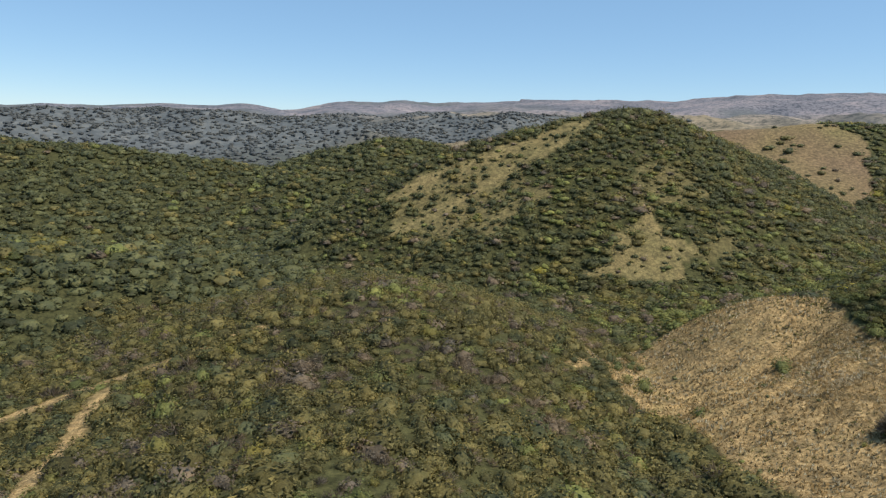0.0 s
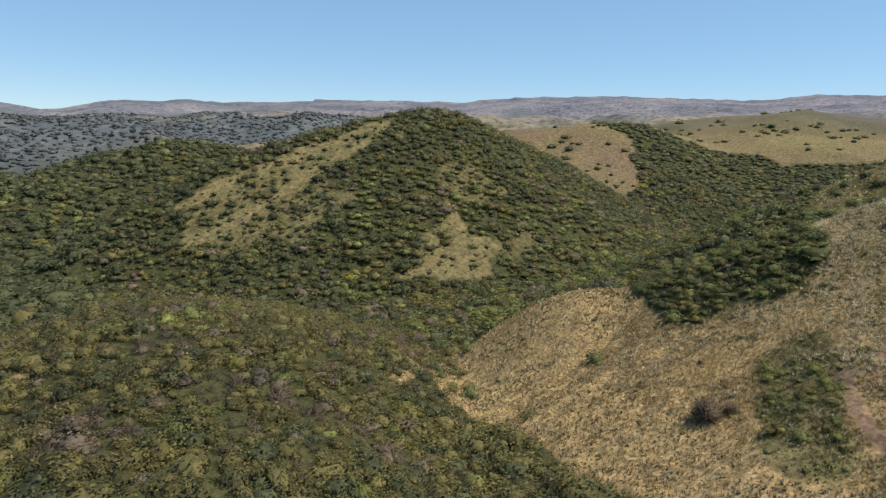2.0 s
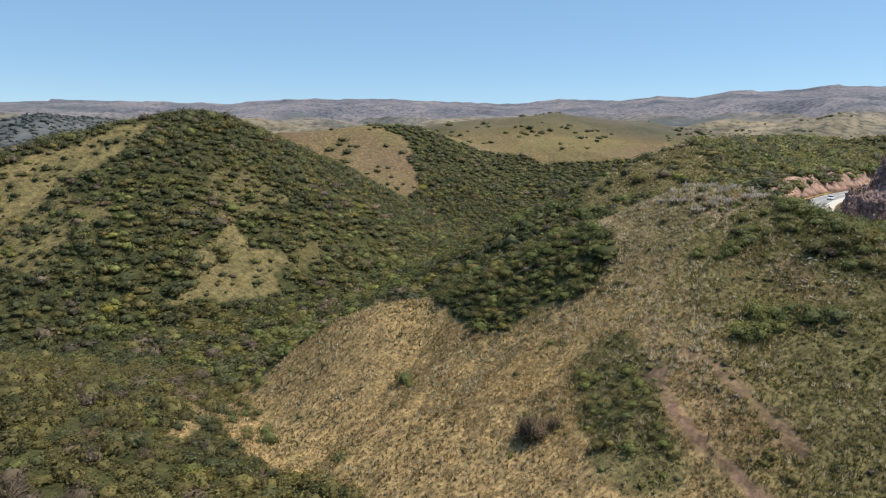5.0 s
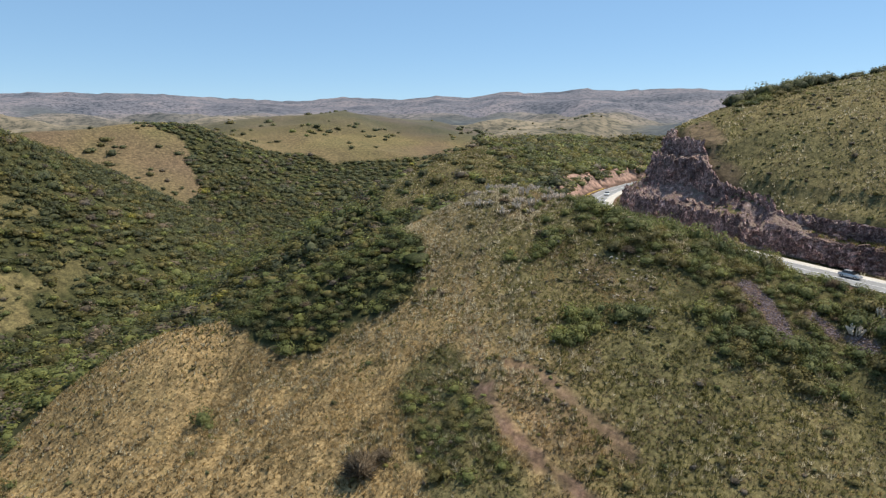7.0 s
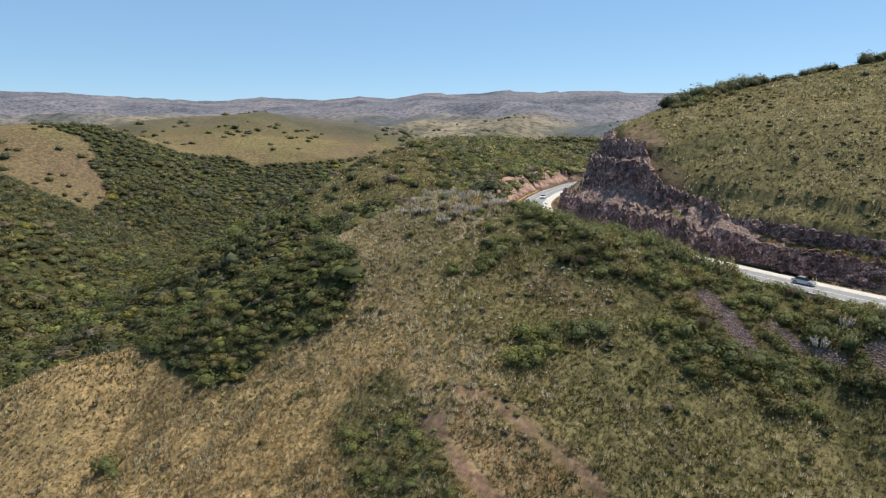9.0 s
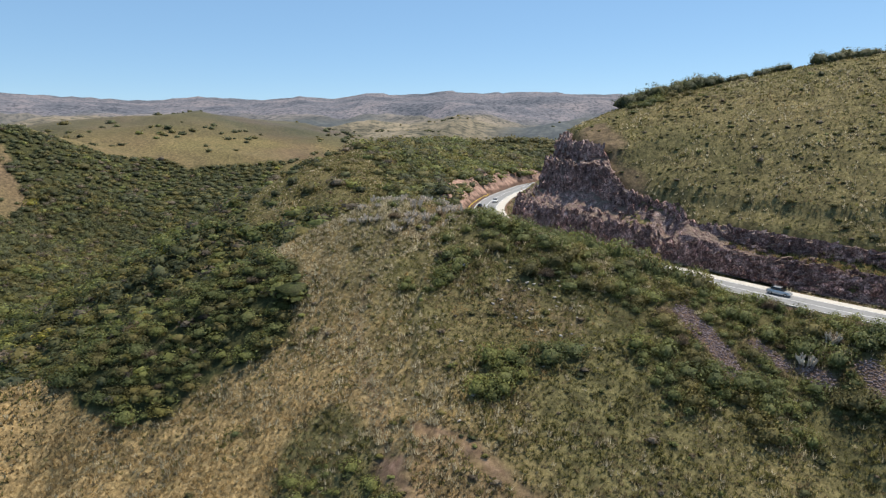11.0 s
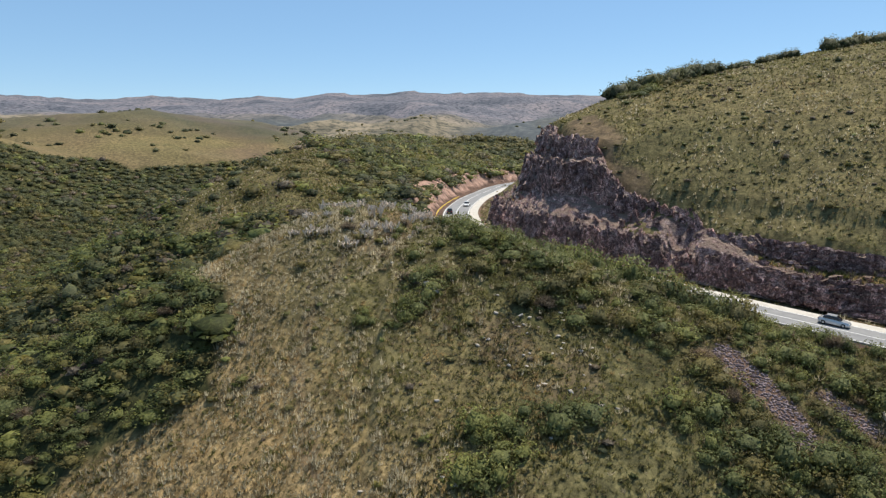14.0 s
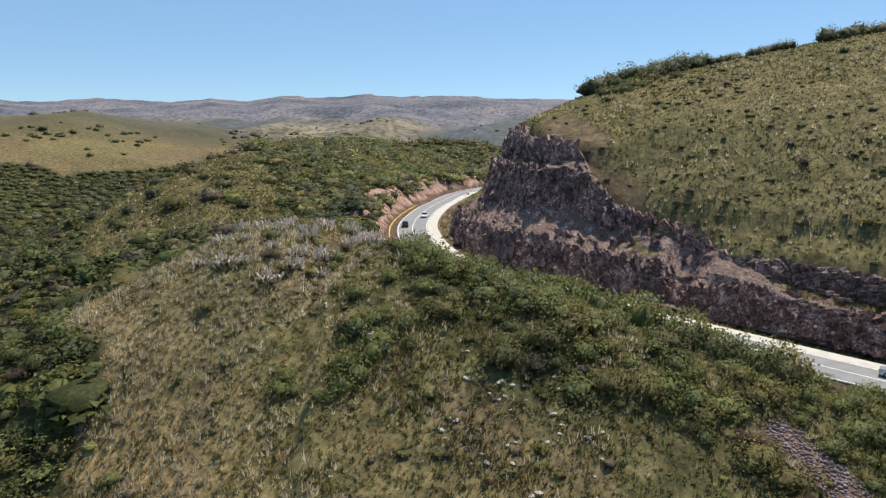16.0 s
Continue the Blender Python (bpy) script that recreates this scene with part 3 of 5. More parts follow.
def rock_cut():
    """The blasted rock beside the road in three benches, jagged all over."""
    s, p, n = road_frame(0.5, 8, 70)
    near = p[:, 0] < 232
    s, p, n = s[near], p[near], n[near]
    foot = p[:, 1]
    d = np.concatenate([np.arange(8.2, 26, 0.15), np.arange(26, 31, 0.35)])
    S, D = np.meshgrid(s, d, indexing="ij")
    up = cut_height(D, foot[:, None])
    fade = np.clip((D - 8.6) / 1.5, 0, 1)
    steep = np.clip(np.gradient(up, d, axis=1) / 2.2, 0.2, 1)
    D2 = D + face_wander(S, up) * fade * (0.25 + 0.75 * steep)
    px, py = p[:, :1] + n[:, :1] * D2, p[:, 1:2] + n[:, 1:2] * D2
    top = natural(px, py) - 0.1 + 0.25 * smooth_noise(S, D, 1.2, 94)
    z = p[:, 2:] - 0.1 + up + (0.5 * smooth_noise(S, D * 2, 1.3, 95) + 1.4 * smooth_noise(S, D * 0.5, 10, 97)) * fade
    z = np.where(z > top, top - np.clip((z - top) * 1.2, 0, 3.0), z)
    me = mesh_of("rock_cut", np.stack([px, py, z], -1).reshape(-1, 3), sheet_tris(len(s), len(d))[:, ::-1], [ROCK])
    cut = tagged(new("rock_cut", me), "dark purple schist road cut blasted in jagged benches", "rock cut", kind="structure")
    # broken slabs that stand out of the faces, dipping the same way
    rng = np.random.default_rng(17)
    box = np.array([(a, b, c) for a in (-1, 1) for b in (-1, 1) for c in (-1, 1)], float)
    sides = np.array([(0, 1, 3), (0, 3, 2), (4, 6, 7), (4, 7, 5), (0, 4, 5), (0, 5, 1), (2, 3, 7), (2, 7, 6), (0, 2, 6), (0, 6, 4), (1, 5, 7), (1, 7, 3)])
    count = 12000
    i = rng.integers(0, len(s), count)
    tier = rng.choice(3, count, p=(0.45, 0.3, 0.25))
    w = np.clip((foot[i] - 67) / 7, 0, 1)[:, None]
    low, high = ((1 - w) * np.array(NEAR_STEPS)[k + 2 * tier] + w * np.array(NOSE_STEPS)[k + 2 * tier] for k in (2, 3))
    spot = low + (high - low) * rng.uniform(0.02, 1, (count, 1))
    loose = rng.uniform(size=count) < 0.04
    spot[loose, 0] = rng.uniform(9, 21, loose.sum())
    spot[:, 1] = cut_height(spot[:, 0], foot[i])
    out = spot[:, 0] + face_wander(s[i], spot[:, 1]) + 0.1
    at = np.column_stack([p[i, :2] + n[i] * out[:, None], p[i, 2] + spot[:, 1]])
    keep = at[:, 2] < natural(at[:, 0], at[:, 1]) - 0.4
    verts, tris = [], []
    for q, m in zip(at[keep], n[i][keep]):
        # the near stretch breaks in flat courses, the nose in steep slabs
        flat = q[1] + 0.75 * q[0] < 190
        size = rng.uniform(0.14, 0.7) * (np.array([rng.uniform(0.9, 2.0), rng.uniform(0.4, 0.8), rng.uniform(0.35, 0.8)]) if flat else np.array([rng.uniform(0.5, 1.0), rng.uniform(0.35, 0.8), rng.uniform(1.0, 2.6)]))
        turn = np.array(Euler((rng.normal(0.1, 0.2), rng.normal(0.12, 0.15) if flat else rng.normal(0.45, 0.25), math.atan2(m[0], -m[1]) + rng.normal(0, 0.35))).to_matrix())
        tris.append(sides + 8 * len(verts))
        verts.append((box * rng.uniform(0.6, 1.15, (8, 3)) * size) @ turn.T + q)
    ob = new("rock_slabs", mesh_of("rock_slabs", np.concatenate(verts), np.concatenate(tris), [ROCK]))
    return tagged(ob, "broken purple schist slabs jutting from the road cut", "rock slabs", kind="stuff")


rock_cut()


# ---- plants ----
GOLD = (1 + 5**0.5) / 2
ICO_V = np.array([(-1, GOLD, 0), (1, GOLD, 0), (-1, -GOLD, 0), (1, -GOLD, 0), (0, -1, GOLD), (0, 1, GOLD), (0, -1, -GOLD), (0, 1, -GOLD), (GOLD, 0, -1), (GOLD, 0, 1), (-GOLD, 0, -1), (-GOLD, 0, 1)]) / math.hypot(1, GOLD)
ICO_F = np.array([[0, 11, 5], [0, 5, 1], [0, 1, 7], [0, 7, 10], [0, 10, 11], [1, 5, 9], [5, 11, 4], [11, 10, 2], [10, 7, 6], [7, 1, 8],
                  [3, 9, 4], [3, 4, 2], [3, 2, 6], [3, 6, 8], [3, 8, 9], [4, 9, 5], [2, 4, 11], [6, 2, 10], [8, 6, 7], [9, 8, 1]])


def outward(way, at):
    """Soft normals of a clump: out of its own lobe, out of the whole crown, and up."""
    w = way / np.linalg.norm(way, axis=1)[:, None]
    a = at / (np.linalg.norm(at, axis=1)[:, None] + 0.2)
    w = 0.75 * w + 0.3 * a + (0, 0, 0.45)
    return w / np.linalg.norm(w, axis=1)[:, None]


def faced(v, f, way):
    """Triangles turned so that their fronts agree with the soft normals."""
    a, b, c = v[f[:, 0]], v[f[:, 1]], v[f[:, 2]]
    back = (np.cross(b - a, c - a) * way[f[:, 0]]).sum(1) < 0
    return v, np.where(back[:, None], f[:, ::-1], f), way


def split_ball(v, f):
    """Each triangle of a ball cut into four."""
    edge, verts, tris = {}, [tuple(p) for p in v], []

    def half(a, b):
        key = (min(a, b), max(a, b))
        if key not in edge:
            m = (np.array(verts[a]) + np.array(verts[b])) / 2
            verts.append(tuple(m / np.linalg.norm(m)))
            edge[key] = len(verts) - 1
        return edge[key]

    for a, b, c in f:
        ab, bc, ca = half(a, b), half(b, c), half(c, a)
        tris += [(a, ab, ca), (ab, b, bc), (ca, bc, c), (ab, bc, ca)]
    return np.array(verts), np.array(tris)


BALLS = [(ICO_V, ICO_F), split_ball(ICO_V, ICO_F)]


def crown_shape(seed, lobes, leaves, leaf, ragged=0.15, core=0.74):
    """A crown one unit in radius, its foot at 0: a small dark heart, wrapped in sprays of leaves that make several lobes."""
    rng = np.random.default_rng(seed)
    angle = rng.uniform(0, 6.28) + np.arange(lobes) * 2.4 + rng.normal(0, 0.25, lobes)
    height = np.linspace(0.9, 0.1, lobes) + rng.normal(0, 0.08, lobes)
    flat = np.sqrt(np.clip(1 - height**2, 0.03, 1))
    axis = np.stack([np.cos(angle) * flat, np.sin(angle) * flat, height], 1)
    axis /= np.linalg.norm(axis, axis=1)[:, None]
    swell, width = rng.uniform(0.2, 0.5, lobes), rng.uniform(0.28, 0.5, lobes)

    def reach(w):
        turn = np.arccos(np.clip(w @ axis.T, -1, 1))
        return 0.6 + (swell * np.exp(-((turn / width) ** 2))).max(1)

    ball, faces = BALLS[1]
    full = np.percentile(reach(ball), 75)

    def placed(w, out):
        p = w * (reach(w) * out / full)[:, None]
        p[:, 2] = np.where(p[:, 2] > 0, p[:, 2] * 0.85, p[:, 2] * 0.6) + 0.3
        return p

    # how the lobed outside is turned, all round
    v = placed(ball, np.ones(len(ball)))
    flat = np.cross(v[faces[:, 1]] - v[faces[:, 0]], v[faces[:, 2]] - v[faces[:, 0]])
    bent = np.zeros_like(v)
    for k in range(3):
        np.add.at(bent, faces[:, k], flat)
    bent /= np.linalg.norm(bent, axis=1)[:, None] + 1e-9
    heart = placed(ICO_V, core * rng.uniform(1.0, 1.24, 12))
    w = rng.normal(size=(leaves, 3))
    w[:, 2] = np.abs(w[:, 2]) - 0.3
    w /= np.linalg.norm(w, axis=1)[:, None]
    q = placed(w, rng.uniform(1.0 - 1.4 * ragged, 1.0 + ragged, leaves))
    near = np.argmax(w @ ball.T, 1)
    up = 0.6 * bent[near] + (0, 0, 0.3) + rng.normal(0, 0.42, (leaves, 3))
    up /= np.linalg.norm(up, axis=1)[:, None]
    a = np.cross(up, rng.normal(size=(leaves, 3)))
    a /= np.linalg.norm(a, axis=1)[:, None] + 1e-9
    b = np.cross(up, a)
    s = leaf * rng.uniform(0.55, 1.4, (leaves, 1))
    tips = np.stack([q - a * s * 0.8 - b * s * 0.5, q + a * s * 0.8 - b * s * 0.5, q + b * s * 1.1], 1).reshape(-1, 3)
    # the leaves shade with the bulge that they lie on
    soft = 0.5 * bent[near] + 0.2 * w + (0, 0, 0.4) + rng.normal(0, 0.26, (leaves, 3))
    soft /= np.linalg.norm(soft, axis=1)[:, None]
    body = ICO_V + (0, 0, 0.3)
    body /= np.linalg.norm(body, axis=1)[:, None]
    return faced(np.concatenate([heart, tips]), np.concatenate([ICO_F, 12 + np.arange(3 * leaves).reshape(-1, 3)]), np.concatenate([body, np.repeat(soft, 3, 0)]))


def tuft_shape(seed, blades):
    """A tussock one unit high: a sheaf of thin upright blades that bend outwards."""
    rng = np.random.default_rng(seed)
    a, lean = rng.uniform(0, 6.28, blades), rng.uniform(0.05, 0.75, blades)
    w, h = rng.uniform(0.7, 1.5, blades) / blades, rng.uniform(0.55, 1.1, blades)
    foot = np.stack([np.cos(a), np.sin(a), 0 * a], 1) * rng.uniform(0.05, 0.4, (blades, 1))
    turn = a + rng.normal(0, 0.7, blades)
    side = np.stack([-np.sin(turn), np.cos(turn), 0 * a], 1) * w[:, None]
    tip = foot + np.stack([np.cos(a) * lean, np.sin(a) * lean, h * (1.0 - 0.45 * lean)], 1)
    v = np.stack([foot - side, foot + side, tip], 1).reshape(-1, 3)
    way = np.stack([np.cos(a) * (0.3 + 0.5 * lean), np.sin(a) * (0.3 + 0.5 * lean), 0.75 + 0 * a], 1)
    return faced(v, np.arange(3 * blades).reshape(-1, 3), np.repeat(way / np.linalg.norm(way, axis=1)[:, None], 3, 0))


def scatter(name, shapes, mats, x, y, size, tall, pick, label, category, sink=0.12, shape_of=None, seed=0):
    """One mesh of many plants that nobody could count."""
    rng = np.random.default_rng(seed)
    z = ground(x, y)
    turn = rng.uniform(0, 6.28, len(x))
    wide = np.exp(rng.normal(0, 0.16, len(x)))
    which = rng.integers(0, len(shapes), len(x)) if shape_of is None else shape_of
    verts, tris, mat, norms, n = [], [], [], [], 0
    for k, (v, f, way) in enumerate(shapes):
        m = np.nonzero(which == k)[0]
        if not len(m):
            continue
        c, s = np.cos(turn[m])[:, None], np.sin(turn[m])[:, None]
        e = wide[m][:, None]
        vx = (v[:, 0] * e * c - v[:, 1] / e * s) * size[m][:, None] + x[m][:, None]
        vy = (v[:, 0] * e * s + v[:, 1] / e * c) * size[m][:, None] + y[m][:, None]
        vz = v[:, 2] * (size[m] * tall[m])[:, None] + (z[m] - sink * size[m])[:, None]
        verts.append(np.stack([vx, vy, vz], -1).reshape(-1, 3))
        tris.append((f[None] + (n + np.arange(len(m)) * len(v))[:, None, None]).reshape(-1, 3))
        mat.append(np.repeat(pick[m], len(f)))
        norms.append(np.stack([way[:, 0] * c - way[:, 1] * s, way[:, 0] * s + way[:, 1] * c, np.broadcast_to(way[:, 2], (len(m), len(v)))], -1).reshape(-1, 3))
        n += len(m) * len(v)
    me = mesh_of(name, np.concatenate(verts), np.concatenate(tris), mats, np.concatenate(mat), normals=np.concatenate(norms))
    return tagged(new(name, me), label, category, kind="stuff")


def spread(rng, x0, x1, y0, y1, gap):
    """Points about gap apart over a rectangle."""
    gx, gy = np.meshgrid(np.arange(x0, x1, gap), np.arange(y0, y1, gap))
    gx[::2] += gap / 2
    return (gx + rng.uniform(-0.62, 0.62, gx.shape) * gap).ravel(), (gy + rng.uniform(-0.62, 0.62, gy.shape) * gap).ravel()


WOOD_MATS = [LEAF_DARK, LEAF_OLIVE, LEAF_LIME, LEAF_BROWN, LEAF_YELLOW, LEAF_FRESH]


def kinds(rng, x, y, share, patch=30.0, seed=0):
    """Which leaf each plant bears: shares of the six kinds, in drifts."""
    edge = np.cumsum(share) / np.sum(share)
    u = np.clip(0.5 + 0.62 * rough_noise(x, y, patch, 100 + seed, 3) + rng.normal(0, 0.2, len(x)), 0, 0.999)
    u = np.where(rng.uniform(size=len(x)) < 0.35, rng.uniform(size=len(x)), u)
    return np.searchsorted(edge, u).clip(0, 5)


def off_road(x, y, least):
    return along(x, y, ROAD)[0] > least


def wood(name, box, gap, radius, shapes, share, label, seed, keep, tall=(0.7, 1.05), patch=30.0, twigs=(), bare=()):
    rng = np.random.default_rng(seed)
    x, y = spread(rng, *box, gap)
    m = (rng.uniform(size=len(x)) < keep(x, y)) & off_road(x, y, 9.5)
    x, y = x[m], y[m]
    size = math.sqrt(radius[0] * radius[1]) * np.exp(rng.normal(0, 0.36 * math.log(radius[1] / radius[0]), len(x)))
    bears = kinds(rng, x, y, share, patch, seed)
    if bare:
        dry = np.maximum.reduce([blob(x, y, u, v, 1.35 * r, r * 1.1, 30 * k, 0.4) for k, (u, v, r) in enumerate(bare)])
        bears = np.where(rng.uniform(size=len(x)) < 0.92 * dry, 3, bears)
    shape_of = rng.integers(0, len(shapes), len(x))
    if twigs:
        shape_of = np.where((bears == 3) & (rng.uniform(size=len(x)) < 0.75), len(shapes) + shape_of % len(twigs), shape_of)
    swell = 1 + 0.35 * rough_noise(x, y, 16, 140 + seed, 2)
    size = np.clip(size * swell, 0.6 * radius[0], 1.15 * radius[1])
    return scatter(name, shapes + list(twigs), WOOD_MATS, x, y, size, rng.uniform(*tall, len(x)), bears, label, "bushes", shape_of=shape_of, seed=seed)


def twig_shape(seed, twigs, thick=0.022):
    """A leafless bush one unit in radius: thin twigs that fan out of its foot."""
    rng = np.random.default_rng(seed)
    w = rng.normal(size=(twigs, 3))
    w[:, 2] = np.abs(w[:, 2]) * 1.1 + 0.25
    w /= np.linalg.norm(w, axis=1)[:, None]
    tip = w * rng.uniform(0.7, 1.05, (twigs, 1)) * np.array([1, 1, 0.95])
    foot = tip * rng.uniform(0.25, 0.6, (twigs, 1)) + rng.normal(0, 0.06, (twigs, 3))
    side = np.cross(w, rng.normal(size=(twigs, 3)))
    side *= thick * rng.uniform(0.6, 1.6, (twigs, 1)) / (np.linalg.norm(side, axis=1)[:, None] + 1e-9)
    v = np.stack([foot - side, foot + side, tip + side * 0.4, tip - side * 0.4], 1).reshape(-1, 3)
    base = 4 * np.arange(twigs)
    return faced(v, np.concatenate([np.stack([base, base + 1, base + 2], 1), np.stack([base, base + 2, base + 3], 1)]), np.repeat(outward(w, tip), 4, 0))


NEAR_CROWNS = [crown_shape(k, 6, 160, 0.112, 0.12, 0.64) for k in range(10)]
MID_CROWNS = [crown_shape(20 + k, 6, 88, 0.145, 0.12, 0.66) for k in range(10)]
FAR_CROWNS = [crown_shape(40 + k, 4, 40, 0.2) for k in range(8)]
TINY_CROWNS = [crown_shape(50 + k, 3, 20, 0.3) for k in range(8)]
NEAR_TWIGS = [twig_shape(60 + k, 120) for k in range(4)]


COPSE = [(113, 151), (122, 143), (131, 134), (142, 137), (153, 150), (144, 163), (130, 182), (121, 184), (115, 170)]


def wooded(x, y):
    return np.clip(1 - grassland(x, y), 0, 1)


# where the spur's bushes stand leafless: x, y, radius
BARE_DRIFTS = [(-27, 147, 7.5), (-38, 162, 5.5), (-2, 159, 5.5), (-18, 213, 6.5), (18, 150, 5), (31, 132, 5), (-21, 185, 4.5), (-55, 124, 4.5), (10, 155, 4), (-103, 209, 5), (-33, 112, 3.5)]


def near_spur(x, y):
    return (x < 80) & (y < 258) & (x < 95 - 0.1 * y)


wood("spur_scrub", (-120, 82, 75, 258), 3.3, (1.5, 3.4), NEAR_CROWNS, (1.8, 5.2, 0.3, 2.6, 0.0, 0.6), "olive and brownish low scrub covering the rounded spur", 1,
     lambda x, y: near_spur(x, y) * wooded(x, y), (0.6, 1.05), 26, NEAR_TWIGS, BARE_DRIFTS)
wood("gully_scrub", (-70, 90, -30, 76), 4.6, (2.0, 4.0), FAR_CROWNS, (0.8, 4.6, 2.4, 1.5, 0.0, 0.35), "olive low scrub on the foot of the spur", 15,
     lambda x, y: near_spur(x, y) * wooded(x, y), (0.45, 0.8), 26)
wood("valley_wood", (62, 440, 120, 400), 5.0, (2.5, 4.6), MID_CROWNS, (3.2, 1.8, 0.6, 0.5, 0.03, 4.0), "dark green woodland filling the valley floor", 2,
     lambda x, y: np.where(near_spur(x, y) | (y < 122) & (x < 215) | (inside(x, y, ROAD_BELT, 0.0) > 0.5) | (inside(x, y, COPSE, 0.0) > 0.5), 0.0, wooded(x, y)), (0.5, 0.85))
wood("valley_undergrowth", (88, 262, 116, 262), 3.0, (0.8, 1.9), TINY_CROWNS, (2.0, 2.4, 0.8, 0.5, 0.0, 4.0), "green undergrowth between the trees of the hollow", 19,
     lambda x, y: np.where(near_spur(x, y) | (y < 122) & (x < 215), 0.0, 0.95 * (wooded(x, y) > 0.5)), (0.5, 0.9))
wood("hill_scrub", (-60, 420, 258, 520), 4.3, (1.9, 3.9), MID_CROWNS, (4.8, 1.8, 0.1, 0.7, 0.02, 0.9), "grey-green bushes over the flanks of the round hill", 3,
     lambda x, y: np.where(((y > 400) | (x < 62)) & (y < 520), wooded(x, y), 0.0) * 0.95)
wood("hill_bushes", (-60, 420, 262, 510), 4.4, (0.8, 2.0), TINY_CROWNS, (4.0, 2.2, 0.2, 0.8, 0.01, 0.8), "small bushes and herbs between the hill's larger scrub", 11,
     lambda x, y: np.where(((y > 400) | (x < 62) | (y > 300) & (x > 80) & (x < 190)) & (y < 500 - 0.06 * x), 0.9 - 0.5 * (grassland(x, y) > 0.62), 0.0), (0.6, 0.9))
wood("far_wood", (-480, 40, 235, 900), 7.4, (3.4, 5.6), FAR_CROWNS, (9.0, 1.8, 0.2, 0.3, 0.0, 0.4), "dense woodland over the low ridges across the valley", 4,
     lambda x, y: np.where((x > -60) & (y < 520) | (x > -120) & (y < 258) | (x < -0.75 * y - 60), 0.0, 1.0) * wooded(x, y), (0.6, 0.9), 80)
wood("flank_wood", (-270, -118, 120, 300), 4.6, (2.0, 3.6), NEAR_CROWNS, (7.0, 2.6, 0.3, 0.9, 0.0, 0.5), "olive scrub on the low flank across the gully", 8,
     lambda x, y: np.where((x < -0.75 * y - 60) | (y > 235) & (x > -480), 0.0, wooded(x, y)), (0.6, 0.9))
wood("fold_wood", (370, 620, 400, 650), 5.6, (2.4, 4.4), FAR_CROWNS, (5.5, 1.6, 0.2, 0.6, 0.04, 1.6), "dark green woodland in the fold below the brown hills", 18,
     lambda x, y: np.where((x < 440) & (y < 400) | (x < 420) & (y < 520), 0.0, wooded(x, y)), (0.5, 0.85))
wood("far_scrub", (120, 900, 400, 900), 10.5, (2.5, 5.0), FAR_CROWNS, (4.2, 3.0, 0.5, 0.3, 0.05, 0.4), "dark scrub in the folds of the brown hills", 5,
     lambda x, y: np.where((x < 420) & (y < 520) | (x > 370) & (x < 620) & (y < 650), 0.0, 1.0) * np.maximum(wooded(x, y) * (wooded(x, y) > 0.3) * (rough_noise(x, y, 120, 7) > -0.15), 0.002 + 0.75 * np.clip(np.abs(rough_noise(x, y, 170, 23, 3)) * 4 - 1.75, 0, 1) * (rough_noise(x, y, 60, 15, 3) > 0.0)), (0.6, 0.9), 80)
wood("ridge_wood", (440, 1000, 100, 400), 8.0, (2.5, 4.8), FAR_CROWNS, (4.2, 3.0, 0.5, 0.3, 0.05, 0.4), "dark trees on the ridge beyond the road", 6,
     lambda x, y: np.maximum(wooded(x, y) * (rough_noise(x, y, 90, 8) > -0.2), 0.03), (0.6, 0.9), 80)
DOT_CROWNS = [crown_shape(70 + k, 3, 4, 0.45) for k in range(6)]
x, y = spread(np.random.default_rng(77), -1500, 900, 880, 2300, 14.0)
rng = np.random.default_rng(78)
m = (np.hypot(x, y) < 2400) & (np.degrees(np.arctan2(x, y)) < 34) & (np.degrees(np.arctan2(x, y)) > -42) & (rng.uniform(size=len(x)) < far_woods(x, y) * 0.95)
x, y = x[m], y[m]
scatter("mountain_wood", DOT_CROWNS, [LEAF_HAZED], x, y, rng.uniform(3.6, 7.5, len(x)), rng.uniform(0.5, 0.8, len(x)), np.zeros(len(x), int), "low forest on the far mountainsides, its green greyed for haze", "bushes", seed=78)
wood("distant_trees", (480, 1700, 150, 1300), 15.0, (2.5, 5.5), TINY_CROWNS, (5.0, 2.0, 0.3, 0.3, 0.0, 0.3), "scattered dark trees and thickets over the distant rolling fields", 14,
     lambda x, y: np.where((np.hypot(x, y) > 820) & (np.abs(np.degrees(np.arctan2(x, y)) - 62) < 32), np.clip(1.6 * rough_noise(x, y, 110, 16) - 0.3, 0.015, 0.9), 0.0), (0.6, 0.9), 60)
wood("herb_clumps", (58, 290, -20, 215), 2.1, (0.3, 0.8), TINY_CROWNS, (0.8, 3.0, 1.6, 1.6, 0.0, 2.0), "low green and brown herbs among the tussocks", 10,
     lambda x, y: np.where(grassland(x, y) > 0.5, np.clip(0.02 + 0.5 * rough_noise(x, y, 11, 13) + 0.32 * green_grass(x, y), 0.01, 0.7) * np.where(along(x, y, ROAD)[1] > 0, 1.3, 1.0), 0.0), (0.5, 0.8), 8)
wood("slope_scrub", (85, 320, -40, 215), 5.0, (0.5, 1.3), MID_CROWNS, (2.0, 3.0, 0.6, 1.4, 0.0, 1.4), "small dark bushes dotted over the grassy slopes", 7,
     lambda x, y: np.where(grassland(x, y) > 0.9, 0.07 + 0.2 * (rough_noise(x, y, 26, 12) > 0.2), 0.0), (0.7, 1.0), 12)

